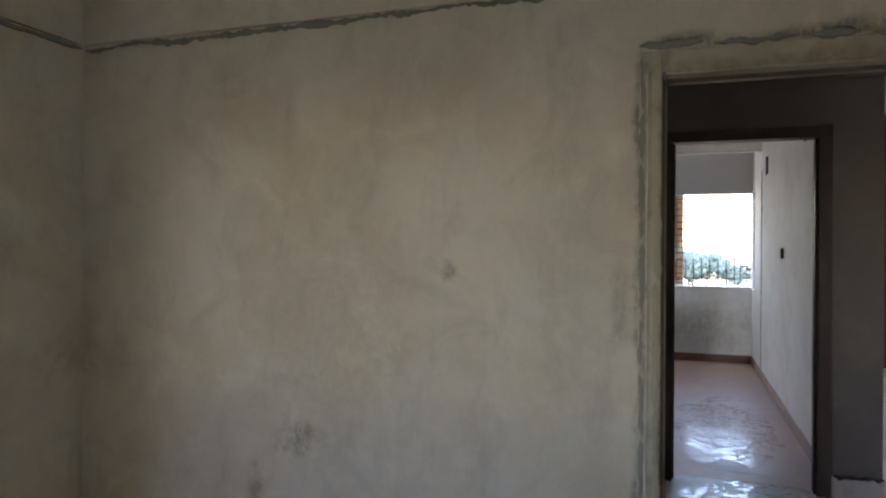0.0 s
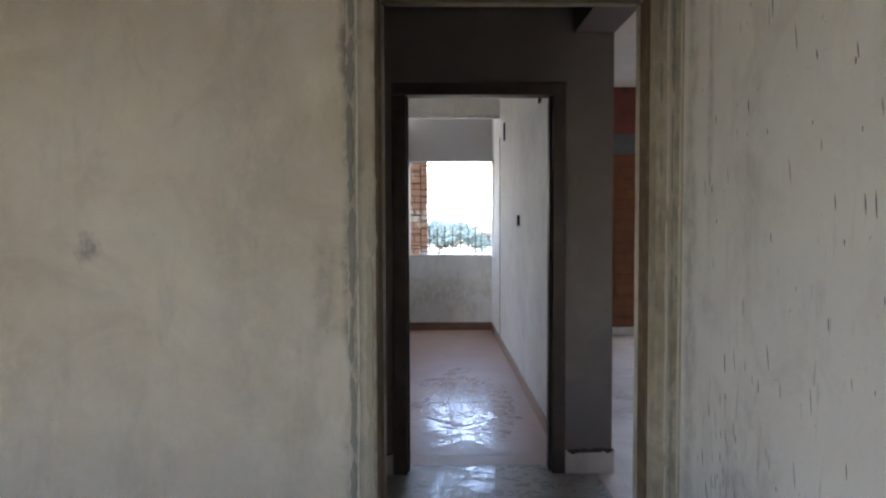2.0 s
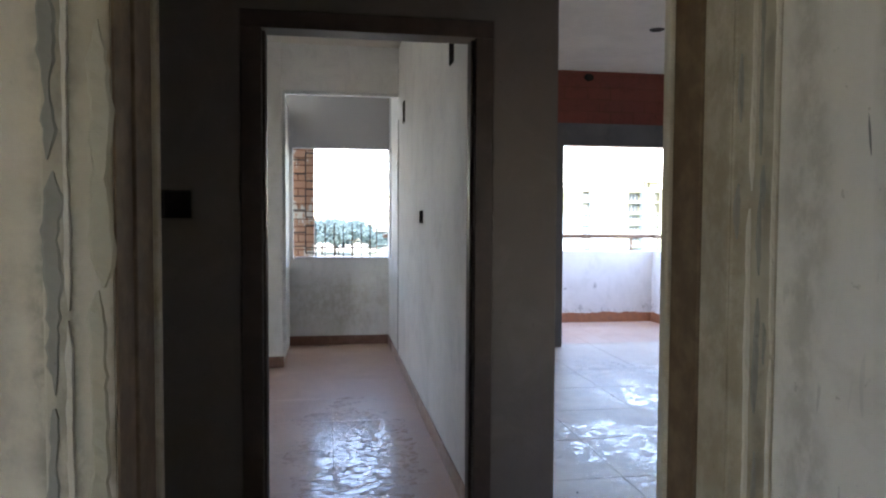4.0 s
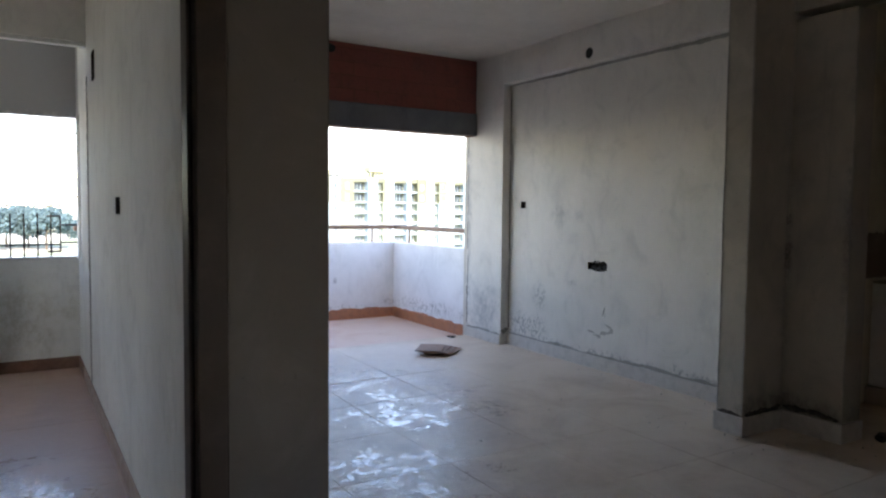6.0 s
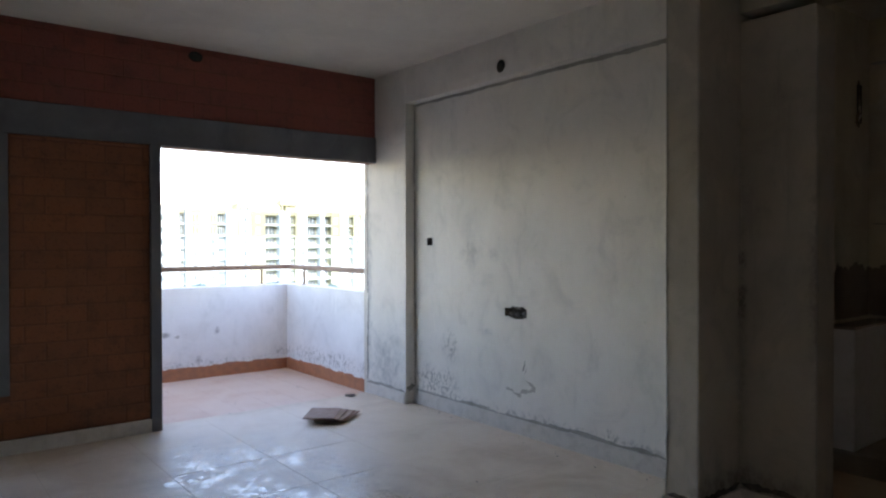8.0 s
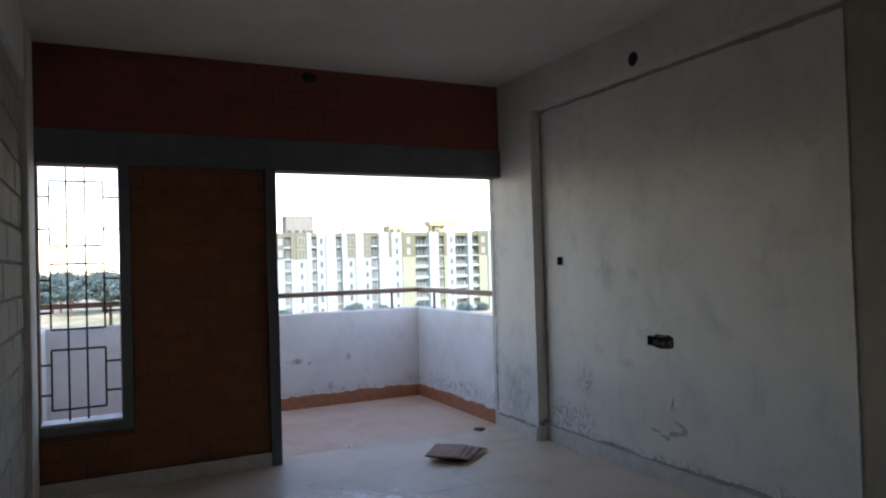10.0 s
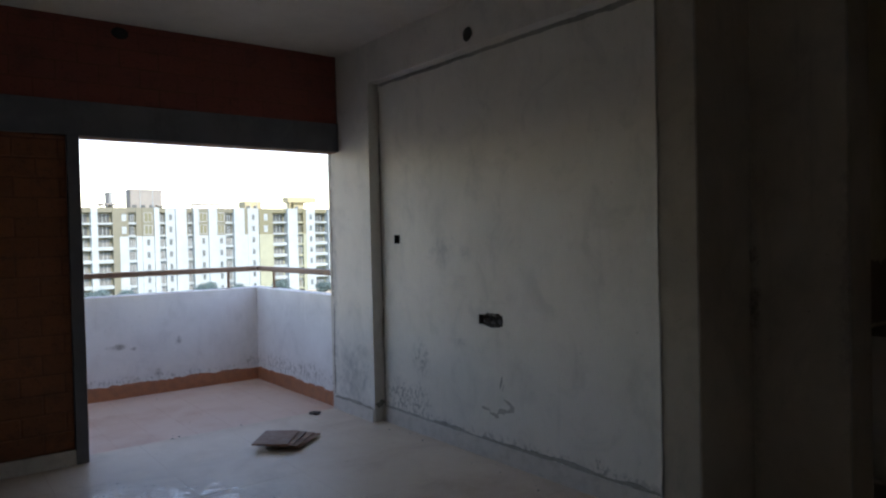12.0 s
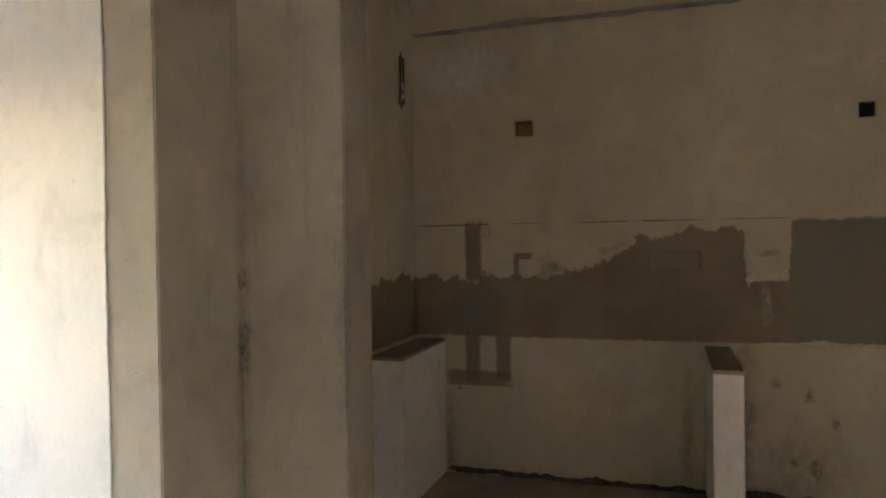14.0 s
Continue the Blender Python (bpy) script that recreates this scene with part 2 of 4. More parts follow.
    ((6.43, 3.35, 0.3), (0.5, 0.25, 0.25), (0.15, 0.11, 0.08), 0.35, False), ((6.43, 3.33, 0.66), (0.3, 0.022, 0.04), (0.16, 0.12, 0.08), 0.9, False), ((6.43, 3.21, 0.53), (0.3, 0.022, 0.03), (0.16, 0.12, 0.08), 0.9, False), ((6.43, 3.3, 0.31), (0.3, 0.035, 0.06), (0.16, 0.12, 0.08), 0.8, False), ((6.43, 3.4, 0.33), (0.3, 0.02, 0.03), (0.16, 0.12, 0.08), 0.8, False), ((6.43, 5.14, 0.62), (0.3, 0.02, 0.02), (0.16, 0.12, 0.08), 0.7, False), ((6.43, 3.62, 0.5), (0.3, 0.05, 0.5), (0.25, 0.2, 0.15), 0.7, False)], amount=0.3, drips=0.2, extra=cement_band)
m_bed = plaster("pale grey-white bedroom plaster", (0.76, 0.75, 0.72), (0.68, 0.675, 0.65), GREY, [
    ((0.86, 7.2, 1.6), (0.3, 0.3, 0.3), (0.78, 0.78, 0.77), 0.6, False),
    ((0.3, 9.4, 0.45), (0.6, 0.3, 0.35), (0.38, 0.34, 0.25), 0.5, False),
    # Backlit shade of the bay lintel, painted as a dark rectangle.
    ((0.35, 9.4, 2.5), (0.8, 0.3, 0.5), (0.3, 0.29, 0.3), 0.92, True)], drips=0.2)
# The hall's dimness is put into this plaster's colour; the patch is a smudge.
m_hall = plaster("grey hall plaster darkened for shade", (0.2, 0.185, 0.17), (0.23, 0.215, 0.2), (0.155, 0.145, 0.135), [
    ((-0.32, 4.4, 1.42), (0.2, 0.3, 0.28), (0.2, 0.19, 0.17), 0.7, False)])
m_ceiling = plaster("off-white ceiling plaster", (0.76, 0.71, 0.64), (0.7, 0.655, 0.59), (0.58, 0.53, 0.47), amount=0.3, drips=0.0)
m_parapet = plaster("white parapet plaster with damp foot", (0.83, 0.83, 0.83), (0.77, 0.77, 0.77), (0.5, 0.5, 0.5), [
    ((4.9, 10.3, 0.12), (0.3, 1.2, 0.12), MOULD, 0.6, False),
    ((3.6, 11.36, 0.06), (1.4, 0.2, 0.04), MOULD, 0.5, False),
    ((4.02, 11.36, 0.42), (0.035, 0.2, 0.05), (0.25, 0.25, 0.26), 0.85, False),
    ((3.42, 11.36, 0.41), (0.1, 0.2, 0.035), (0.25, 0.24, 0.23), 0.85, False),
    ((3.57, 11.36, 0.38), (0.03, 0.2, 0.02), (0.28, 0.27, 0.26), 0.8, False),
    ((3.81, 11.36, 0.1), (0.035, 0.2, 0.05), (0.3, 0.3, 0.3), 0.8, False)])
m_smear = plaster("dark grey cement smear", (0.2, 0.19, 0.16), (0.27, 0.25, 0.21), (0.14, 0.135, 0.12), amount=0.8)
m_cement = plaster("rough grey cement", CEMENT, (0.4, 0.39, 0.36), (0.17, 0.17, 0.16), amount=0.8)
m_oldcement = plaster("weathered grey cement", (0.25, 0.245, 0.215), (0.31, 0.3, 0.26), (0.17, 0.165, 0.15), amount=0.5)
m_paleplaster = plaster("pale smooth plaster edge", (0.62, 0.58, 0.5), (0.55, 0.51, 0.43), GRIME)
m_paleolive = plaster("olive-grey smooth plaster", (0.47, 0.43, 0.33), (0.4, 0.365, 0.28), GRIME)
m_scar = plaster("grey-brown plaster scar", (0.5, 0.47, 0.42), (0.43, 0.405, 0.36), GREY)
m_lintel = plaster("dark grey concrete", (0.14, 0.145, 0.16), (0.18, 0.18, 0.19), (0.09, 0.09, 0.095), amount=0.6)
m_dirt = plaster("dusty brown cement floor", (0.3, 0.255, 0.2), (0.37, 0.32, 0.26), (0.15, 0.125, 0.1))
m_exterior = plaster("outer wall paint", (0.6, 0.57, 0.5), (0.55, 0.52, 0.46), (0.35, 0.33, 0.3))


def block_mat(name, a, b, dark):
    k = Mat(name, 0.9)
    col = k.mix(k.random(), a, b)
    col = k.mix(k.math("MULTIPLY", k.ramp(k.noise(7.0, 6.0, 0.7), 0.48, 0.72), 0.7), col, dark)
    col = k.mix(k.math("MULTIPLY", k.ramp(k.noise(55.0, 3.0, 0.6), 0.55, 0.72), 0.5), col, tuple(c * 0.6 for c in dark))
    h = k.math("ADD", k.noise(9.0, 5.0, 0.6), k.math("MULTIPLY", k.noise(90.0, 3.0, 0.6), 0.3))
    return k.done(col, h, 0.5, 0.01)


m_block = block_mat("orange-brown terracotta block", (0.26, 0.1, 0.047), (0.22, 0.088, 0.044), (0.14, 0.06, 0.036))
m_mortar = block_mat("brown mortar", (0.17, 0.07, 0.038), (0.17, 0.07, 0.038), (0.11, 0.05, 0.03))
m_redblock = block_mat("dull red block", (0.27, 0.082, 0.06), (0.24, 0.077, 0.06), (0.16, 0.062, 0.05))
m_wash = block_mat("thinly whitewashed block", (0.45, 0.4, 0.33), (0.4, 0.36, 0.3), (0.3, 0.25, 0.2))
m_washjoint = block_mat("grey mortar", (0.2, 0.17, 0.14), (0.2, 0.17, 0.14), (0.12, 0.1, 0.08))


def splash_brick():
    k = Mat("red brick with lime splashes", 0.9)
    col = k.mix(k.random(), (0.46, 0.26, 0.165), (0.42, 0.23, 0.15))
    col = k.mix(k.ramp(k.noise(3.2, 4.0, 0.7, (3, 3, 1.0)), 0.54, 0.6), col, (0.62, 0.58, 0.5))
    return k.done(col, k.noise(40.0, 4.0), 0.5, 0.008)


m_brick = splash_brick()


def floor_tile(name, a, b, dust, dust2, lo=0.5, hi=0.68, wiped=None, bare=None, least=0.525):
    """Glazed tile under smeared, half-dried cement slurry: shiny where wiped down to the bare tile, matt where dusty."""
    k = Mat(name, 0.4)
    base = k.mix(k.random(), a, b)
    film = k.ramp(k.noise(1.7, 6.0, 0.62, None, 0.6), lo - 0.12, hi)
    col = k.mix(film, base, k.mix(k.noise(12.0, 5.0, 0.6), dust, dust2))
    col = k.mix(k.math("MULTIPLY", k.ramp(k.noise(4.5, 6.0, 0.7, None, 1.2), 0.5, 0.72), 0.35), col, dust2)
    col = k.mix(k.math("MULTIPLY", k.ramp(k.noise(26.0, 4.0, 0.7), 0.6, 0.76), 0.22), col, tuple(c * 0.5 for c in dust))
    smear = k.ramp(k.noise(11.0, 4.5, 0.62, (1.0, 1.25, 1.0), 1.6), least, least + 0.035)
    wet = k.math("MULTIPLY", smear, k.ramp(film, 0.98, 0.4))
    if wiped:
        area = k.blob(wiped[0][0], wiped[0][1], 0.5, 2.5, 0.7)
        for centre, radius in wiped[1:]:
            area = k.math("MAXIMUM", area, k.blob(centre, radius, 0.5, 2.5, 0.7))
        wet = k.math("MULTIPLY", wet, area)
        if bare:
            worn = k.math("MULTIPLY", area, k.ramp(k.noise(2.6, 5.0, 0.65, None, 0.8), 0.36, 0.6, 0.25, 0.8))
            col = k.mix(worn, col, bare)
    rough = k.ramp(wet, 0.0, 1.0, 0.46, 0.06)
    h = k.math("ADD", k.math("MULTIPLY", k.noise(26.0, 2.5, 0.5, None, 1.0), 0.6), k.math("MULTIPLY", k.noise(70.0, 3.0), 0.06))
    return k.done(col, h, 0.13, 0.02, rough)


m_tile = floor_tile("beige vitrified floor tile with cement film", (0.6, 0.475, 0.37), (0.61, 0.485, 0.38), (0.72, 0.59, 0.47), (0.77, 0.66, 0.55), 0.42, 0.62, [((2.85, 7.2, 0), (0.85, 1.6, 1)), ((2.05, 5.8, 0), (0.85, 1.2, 1))], (0.43, 0.33, 0.265))
m_bedtile = floor_tile("dusty pink-brown floor tile", (0.52, 0.345, 0.265), (0.54, 0.36, 0.275), (0.6, 0.39, 0.29), (0.64, 0.46, 0.36), 0.52, 0.74, [((0.35, 5.9, 0), (0.55, 1.7, 1))], (0.4, 0.28, 0.225), 0.485)
m_hall_tile = floor_tile("grey wet-looking floor tile", (0.42, 0.41, 0.38), (0.44, 0.43, 0.4), (0.42, 0.4, 0.36), (0.48, 0.45, 0.41))
m_terra = floor_tile("terracotta balcony tile with dust", (0.58, 0.35, 0.25), (0.6, 0.365, 0.265), (0.7, 0.5, 0.4), (0.72, 0.56, 0.47), 0.3, 0.55, [((2.0, 10.0, 0), (0.3, 0.3, 1))])


def grout(name, dust, dark):
    k = Mat(name, 0.85)
    return k.done(k.mix(k.ramp(k.noise(2.6, 5.0, 0.7), 0.6, 0.67), dust, dark), k.noise(80.0, 3.0), 0.3, 0.004)


m_grout = grout("dust-filled grout", (0.6, 0.475, 0.37), (0.24, 0.19, 0.155))
m_grout_red = grout("terracotta dust in the joints", (0.56, 0.35, 0.26), (0.4, 0.24, 0.18))


def plain(name, col, var, rough=0.6, metal=0.0, scale=14.0, bump=0.15):
    k = Mat(name, rough, metal)
    return k.done(k.mix(k.ramp(k.noise(scale, 5.0, 0.65), 0.4, 0.68), col, var), k.noise(scale * 4, 4.0), bump, 0.004)


m_skirt = plain("pale grey skirting tile", (0.62, 0.585, 0.54), (0.53, 0.5, 0.46), 0.5)
m_skterra = plain("terracotta skirting tile", (0.42, 0.17, 0.085), (0.33, 0.14, 0.08), 0.55)
m_skbrown = plain("brown skirting tile", (0.15, 0.075, 0.05), (0.21, 0.115, 0.08), 0.6)
m_skdusty = plain("dust-covered pinkish skirting tile", (0.38, 0.27, 0.22), (0.47, 0.37, 0.31), 0.6)
m_wood = plain("dark brown painted timber", (0.07, 0.054, 0.047), (0.1, 0.075, 0.062), 0.5, scale=9.0)
m_iron = plain("black painted iron bar", (0.03, 0.03, 0.033), (0.09, 0.06, 0.045), 0.55, 0.3, 40.0)
m_rail = plain("rust-brown railing pipe", (0.2, 0.115, 0.075), (0.16, 0.1, 0.07), 0.55, 0.2, 25.0)
m_rebate = plain("brown stained rebate", (0.13, 0.085, 0.05), (0.2, 0.14, 0.085), 0.7)
m_white = plain("white glazed counter support", (0.8, 0.79, 0.77), (0.74, 0.725, 0.69), 0.4)
m_sill = plain("white stone sill", (0.68, 0.68, 0.67), (0.55, 0.55, 0.54), 0.4)
m_hole = plain("dark chased hole", (0.02, 0.018, 0.016), (0.045, 0.04, 0.034), 0.95)
m_box = plain("brown metal switch box", (0.3, 0.19, 0.09), (0.42, 0.27, 0.12), 0.7, 0.0)
m_loose = plain("brown loose tile", (0.3, 0.19, 0.15), (0.38, 0.26, 0.215), 0.75)
m_hack = plain("dark chisel cut", (0.13, 0.13, 0.13), (0.24, 0.24, 0.235), 0.95, scale=25.0)
m_debris = plain("dark rubble", (0.06, 0.055, 0.05), (0.13, 0.11, 0.09), 0.95, scale=30)


# ---- mesh tools ----
def made(name, bm, mat, parent=None, bevel=0.0, smooth=False):
    bmesh.ops.remove_doubles(bm, verts=bm.verts, dist=1e-5)
    bmesh.ops.recalc_face_normals(bm, faces=bm.faces)
    me = bpy.data.meshes.new(name)
    bm.to_mesh(me)
    bm.free()
    me.materials.append(mat)
    if smooth:
        for f in me.polygons:
            f.use_smooth = True
    ob = new(name, me)
    if parent:
        ob.parent = parent
    if bevel:
        mod = ob.modifiers.new("edge", "BEVEL")
        mod.width, mod.segments, mod.limit_method, mod.angle_limit = bevel, 2, "ANGLE", radians(50)
    return ob


def add_box(bm, x0, x1, y0, y1, z0, z1, m=None):
    v = [bm.verts.new((x, y, z)) for x in (x0, x1) for y in (y0, y1) for z in (z0, z1)]
    if m is not None:
        for a in v:
            a.co = m @ a.co
    for f in ((0, 1, 3, 2), (4, 6, 7, 5), (0, 4, 5, 1), (2, 3, 7, 6), (0, 2, 6, 4), (1, 5, 7, 3)):
        bm.faces.new([v[i] for i in f])


def solid(name, x0, x1, y0, y1, z0, z1, mat, parent=None, bevel=0.004):
    bm = bmesh.new()
    add_box(bm, x0, x1, y0, y1, z0, z1)
    return made(name, bm, mat, parent, bevel)


def wall(name, axis, front, back, u0, u1, z0, z1, mat, cuts=(), label=""):
    """A wall across axis with its seen face at front; cuts: (u0, u1, z0, z1, depth) from the front, depth None right through."""
    thick = abs(back - front)
    way = 1 if back > front else -1
    us = sorted({u0, u1, *(c[0] for c in cuts), *(c[1] for c in cuts)})
    zs = sorted({z0, z1, *(c[2] for c in cuts), *(c[3] for c in cuts)})
    us, zs = [u for u in us if u0 <= u <= u1], [z for z in zs if z0 <= z <= z1]
    nu, nz = len(us) - 1, len(zs) - 1
    deep = [[0.0] * nz for _ in range(nu)]
    for i in range(nu):
        for j in range(nz):
            cu, cz = (us[i] + us[i + 1]) / 2, (zs[j] + zs[j + 1]) / 2
            for a, b, c, d, e in cuts:
                if a < cu < b and c < cz < d:
                    deep[i][j] = thick if e is None else e
    bm = bmesh.new()

    def at(u, d, z):
        w = front + way * d
        return bm.verts.new((w, u, z) if axis == "x" else (u, w, z))

    def quad(*pts):
        bm.faces.new([at(*p) for p in pts])

    for i in range(nu):
        for j in range(nz):
            a, b, c, e, d = us[i], us[i + 1], zs[j], zs[j + 1], deep[i][j]
            if d < thick:
                quad((a, d, c), (b, d, c), (b, d, e), (a, d, e))
                quad((a, thick, c), (b, thick, c), (b, thick, e), (a, thick, e))
            for k, l, p, q in ((i - 1, j, (a, c), (a, e)), (i + 1, j, (b, c), (b, e)), (i, j - 1, (a, c), (b, c)), (i, j + 1, (a, e), (b, e))):
                other = deep[k][l] if 0 <= k < nu and 0 <= l < nz else thick
                if other > d:
                    quad((p[0], d, p[1]), (q[0], d, q[1]), (q[0], other, q[1]), (p[0], other, p[1]))
    ob = made(name, bm, mat, None, 0.006)
    return tagged(ob, label or "plastered masonry wall", "wall", kind="structure")


def ragged(name, p, q, width, normal, mat, parent, seed=0, thick=0.006, rough=0.5, step=0.018):
    """A thin uneven strip of rough cement from p to q, lying on a wall that faces normal."""
    rnd = random.Random(seed)
    p, q, n = Vector(p), Vector(q), Vector(normal)
    along = (q - p)
    side = n.cross(along.normalized())
    count = max(4, int(along.length / step))
    bm = bmesh.new()
    rows = []
    for i in range(count + 1):
        c = p + along * (i / count)
        slow = noise.noise(c * 3 + Vector((seed, 0, 0))) * 0.5 * rough * width
        wave = [noise.noise(c * 9 + Vector((seed, k, 0))) * 1.1 + 0.7 * noise.noise(c * 31 + Vector((seed, k, 3))) + 0.5 * noise.noise(c * 77 + Vector((seed, k, 5))) for k in (0, 7)]
        ends = min(1.0, (i + 0.4) / 3, (count - i + 0.4) / 3)
        a = ends * width / 2 * max(0.12, 1 + rough * (wave[0] - 0.15))
        b = ends * width / 2 * max(0.12, 1 + rough * (wave[1] - 0.15))
        rows.append([bm.verts.new(c + side * (s + slow) + n * h) for s, h in ((-a, 0.0), (-a * 0.7, thick), (b * 0.7, thick * rnd.uniform(0.5, 1.2)), (b, 0.0))])
    for r, s in zip(rows, rows[1:]):
        for k in range(3):
            bm.faces.new((r[k], r[k + 1], s[k + 1], s[k]))
    return made(name, bm, mat, parent)


def bar(bm, p, q, r, sides=6):
    p, q = Vector(p), Vector(q)
    m = (q - p).to_track_quat("Z", "Y").to_matrix().to_4x4()
    m.translation = (p + q) / 2
    bmesh.ops.create_cone(bm, cap_ends=True, segments=sides, radius1=r, radius2=r, depth=(q - p).length, matrix=m)


def lump(name, x, y, z, r, mat, seed, flat=0.6):
    bm = bmesh.new()
    bmesh.ops.create_icosphere(bm, subdivisions=2, radius=r)
    rnd = Vector((seed * 3.1, seed, 0))
    for v in bm.verts:
        v.co *= 0.8 + 0.5 * noise.noise(v.co / r * 1.3 + rnd)
        v.co.z *= flat
    low = min(v.co.z for v in bm.verts)
    for v in bm.verts:
        v.co += Vector((x, y, z - low))
    return made(name, bm, mat)


# ---- the flat: walls ----
H = 2.97
floor = tagged(solid("floor", -3.1, 6.7, -2.0, 9.12, -0.2, -0.0012, m_grout, None, 0), "concrete floor slab under dusty tiles", "floor", kind="structure")

# First room.
wall_a = wall("wall_north", "y", 2.71, 2.88, -2.9, 0.87, 0, H, m_roomA, [(-0.046, 0.795, 0, 2.09, None)], "stained cream plaster wall with a doorway")
wall("wall_west", "x", -2.9, -3.1, -2.0, 2.88, 0, H, m_roomA, [(-1.0, 0.6, 0.85, 2.15, None)], "stained cream plaster wall with a window opening")
wall_c = wall("wall_east", "x", 0.87, 1.02, -2.0, 2.88, 0, H, m_wallC, label="whitewashed plaster wall with dark scratches")
wall("wall_south", "y", -1.8, -2.0, -2.9, 0.87, 0, H, m_roomA, label="stained cream plaster wall")
beam_a = tagged(solid("beam", -2.895, 0.868, 2.692, 2.75, 2.44, H, m_roomA), "cream plastered ceiling beam", "beam", kind="structure")
tagged(solid("beam", -2.94, -2.882, -1.8, 2.69, 2.44, H, m_roomA), "cream plastered ceiling beam", "beam", kind="structure")
ragged("cement_joint", (-2.88, 2.705, 2.42), (0.86, 2.705, 2.43), 0.026, (0, -1, 0), m_smear, wall_a, 3, 0.005, 1.3)
ragged("cement_joint", (-2.895, 2.69, 2.42), (-2.895, -1.7, 2.43), 0.026, (1, 0, 0), m_smear, beam_a, 5)

# Raw cement surround of the first doorway, with a rebate.
surround = tagged(new("door_1"), "raw cement doorway surround without a door", "doorway", kind="structure")
for n, (x0, x1, z0, z1) in enumerate(((-0.13, -0.046, 0, 2.17), (0.795, 0.8692, 0, 2.17), (-0.046, 0.795, 2.09, 2.17))):
    bm, inner, edge = bmesh.new(), bmesh.new(), bmesh.new()
    add_box(bm, x0, x1, 2.698, 2.7085, z0, z1)
    if n < 2:
        a = x1 if n == 0 else x0
        s = 1 if n == 0 else -1
        add_box(inner if n == 0 else bm, min(a, a + s * 0.004), max(a, a + s * 0.004), 2.70, 2.775, 0, 2.076)
        add_box(inner, min(a, a + s * 0.009), max(a, a + s * 0.009), 2.775, 2.862, 0, 2.08)
        add_box(edge, min(a, a + s * 0.016), max(a, a + s * 0.016), 2.862, 2.886, 0, 2.075)
    else:
        add_box(bm, x0 + 0.014, x1 - 0.014, 2.70, 2.775, 2.076, 2.09)
        add_box(inner, x0 + 0.012, x1 - 0.012, 2.775, 2.862, 2.08, 2.09)
        add_box(edge, x0 + 0.02, x1 - 0.02, 2.862, 2.886, 2.075, 2.09)
    made("jamb" if n < 2 else "head", bm, m_frameA, surround, 0.004)
    made("rebate", inner, m_rebate, surround, 0.003)
    made("arris", edge, m_frameA, surround, 0.004)


def broken_strip(name, x, z0, z1, width, mat, seed, least, most, gap, rough=0.8, thick=0.003):
    """Uneven lengths of trowelled cement one above another, with gaps between them."""
    rnd, z = random.Random(seed), z0
    while z < z1 - 0.04:
        top = min(z1, z + rnd.uniform(least, most))
        dx = rnd.uniform(-0.2, 0.2) * width
        ragged(name, (x + dx, 2.6975, z), (x + dx * 0.3, 2.6975, top), width * rnd.uniform(0.7, 1.2), (0, -1, 0), mat, surround, seed + int(z * 50), thick, rough, 0.012)
        z = top + rnd.uniform(0.2, 1.0) * gap


broken_strip("cement_smear", -0.117, 0.0, 2.16, 0.022, m_oldcement, 101, 0.15, 0.5, 0.02, 1.0, 0.0015)
broken_strip("plaster_edge", -0.099, 0.0, 2.1, 0.01, m_paleplaster, 102, 0.3, 0.7, 0.02, 0.6)
broken_strip("plaster_edge", -0.06, 0.0, 1.62, 0.024, m_paleolive, 103, 0.4, 0.8, 0.01, 0.55)
broken_strip("cement_smear", 0.837, 0.0, 2.1, 0.009, m_oldcement, 104, 0.08, 0.3, 0.08)
broken_strip("cement_smear", 0.842, 0.6, 1.6, 0.018, m_oldcement, 105, 0.05, 0.09, 0.5, 0.9)
broken_strip("plaster_edge", 0.822, 0.0, 2.1, 0.008, m_paleplaster, 106, 0.3, 0.8, 0.03, 0.6)
broken_strip("cement_smear", 0.803, 1.35, 2.1, 0.012, m_oldcement, 107, 0.06, 0.14, 0.12)
broken_strip("plaster_edge", 0.86, 0.0, 2.1, 0.009, m_paleplaster, 108, 0.5, 0.9, 0.02, 0.5)
for n, (xa, xb) in enumerate(((-0.13, 0.1), (0.14, 0.42), (0.45, 0.62), (0.66, 0.86))):
    ragged("cement_smear", (xa, 2.6975, 2.185), (xb, 2.6975, 2.19), 0.03, (0, -1, 0), m_oldcement, surround, 120 + n, 0.004, 0.9, 0.012)


def hack_marks():
    """Short slanting chisel cuts all over the wall, thicker towards the foot of the doorway corner."""
    rnd, bm = random.Random(12), bmesh.new()
    for n in range(210):
        if n < 34:
            y, z = 2.4 + rnd.gauss(0, 0.06), 0.78 + rnd.gauss(0, 0.14)
        else:
            y, z = rnd.uniform(0.6, 2.6), 0.35 + 1.55 * rnd.random() ** 1.25
        length, w = rnd.choice((0.012, 0.02, 0.03, 0.04, 0.055)) * rnd.uniform(0.8, 1.3), rnd.uniform(0.0012, 0.0028)
        lean = rnd.uniform(0.03, 0.2)
        ring = []
        for k, f in ((-1, 0.25), (-0.4, 0.9), (0.3, 1.0), (1, 0.15)):
            cy, cz = y + lean * length / 2 * k, z + length / 2 * k
            ring.append([bm.verts.new((0.8685, cy + q * w * f, cz)) for q in (-1, 1)])
        for p, q in zip(ring, ring[1:]):
            bm.faces.new((p[0], p[1], q[1], q[0]))
    return made("hack_marks", bm, m_hack, wall_c)


hack_marks()
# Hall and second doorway.
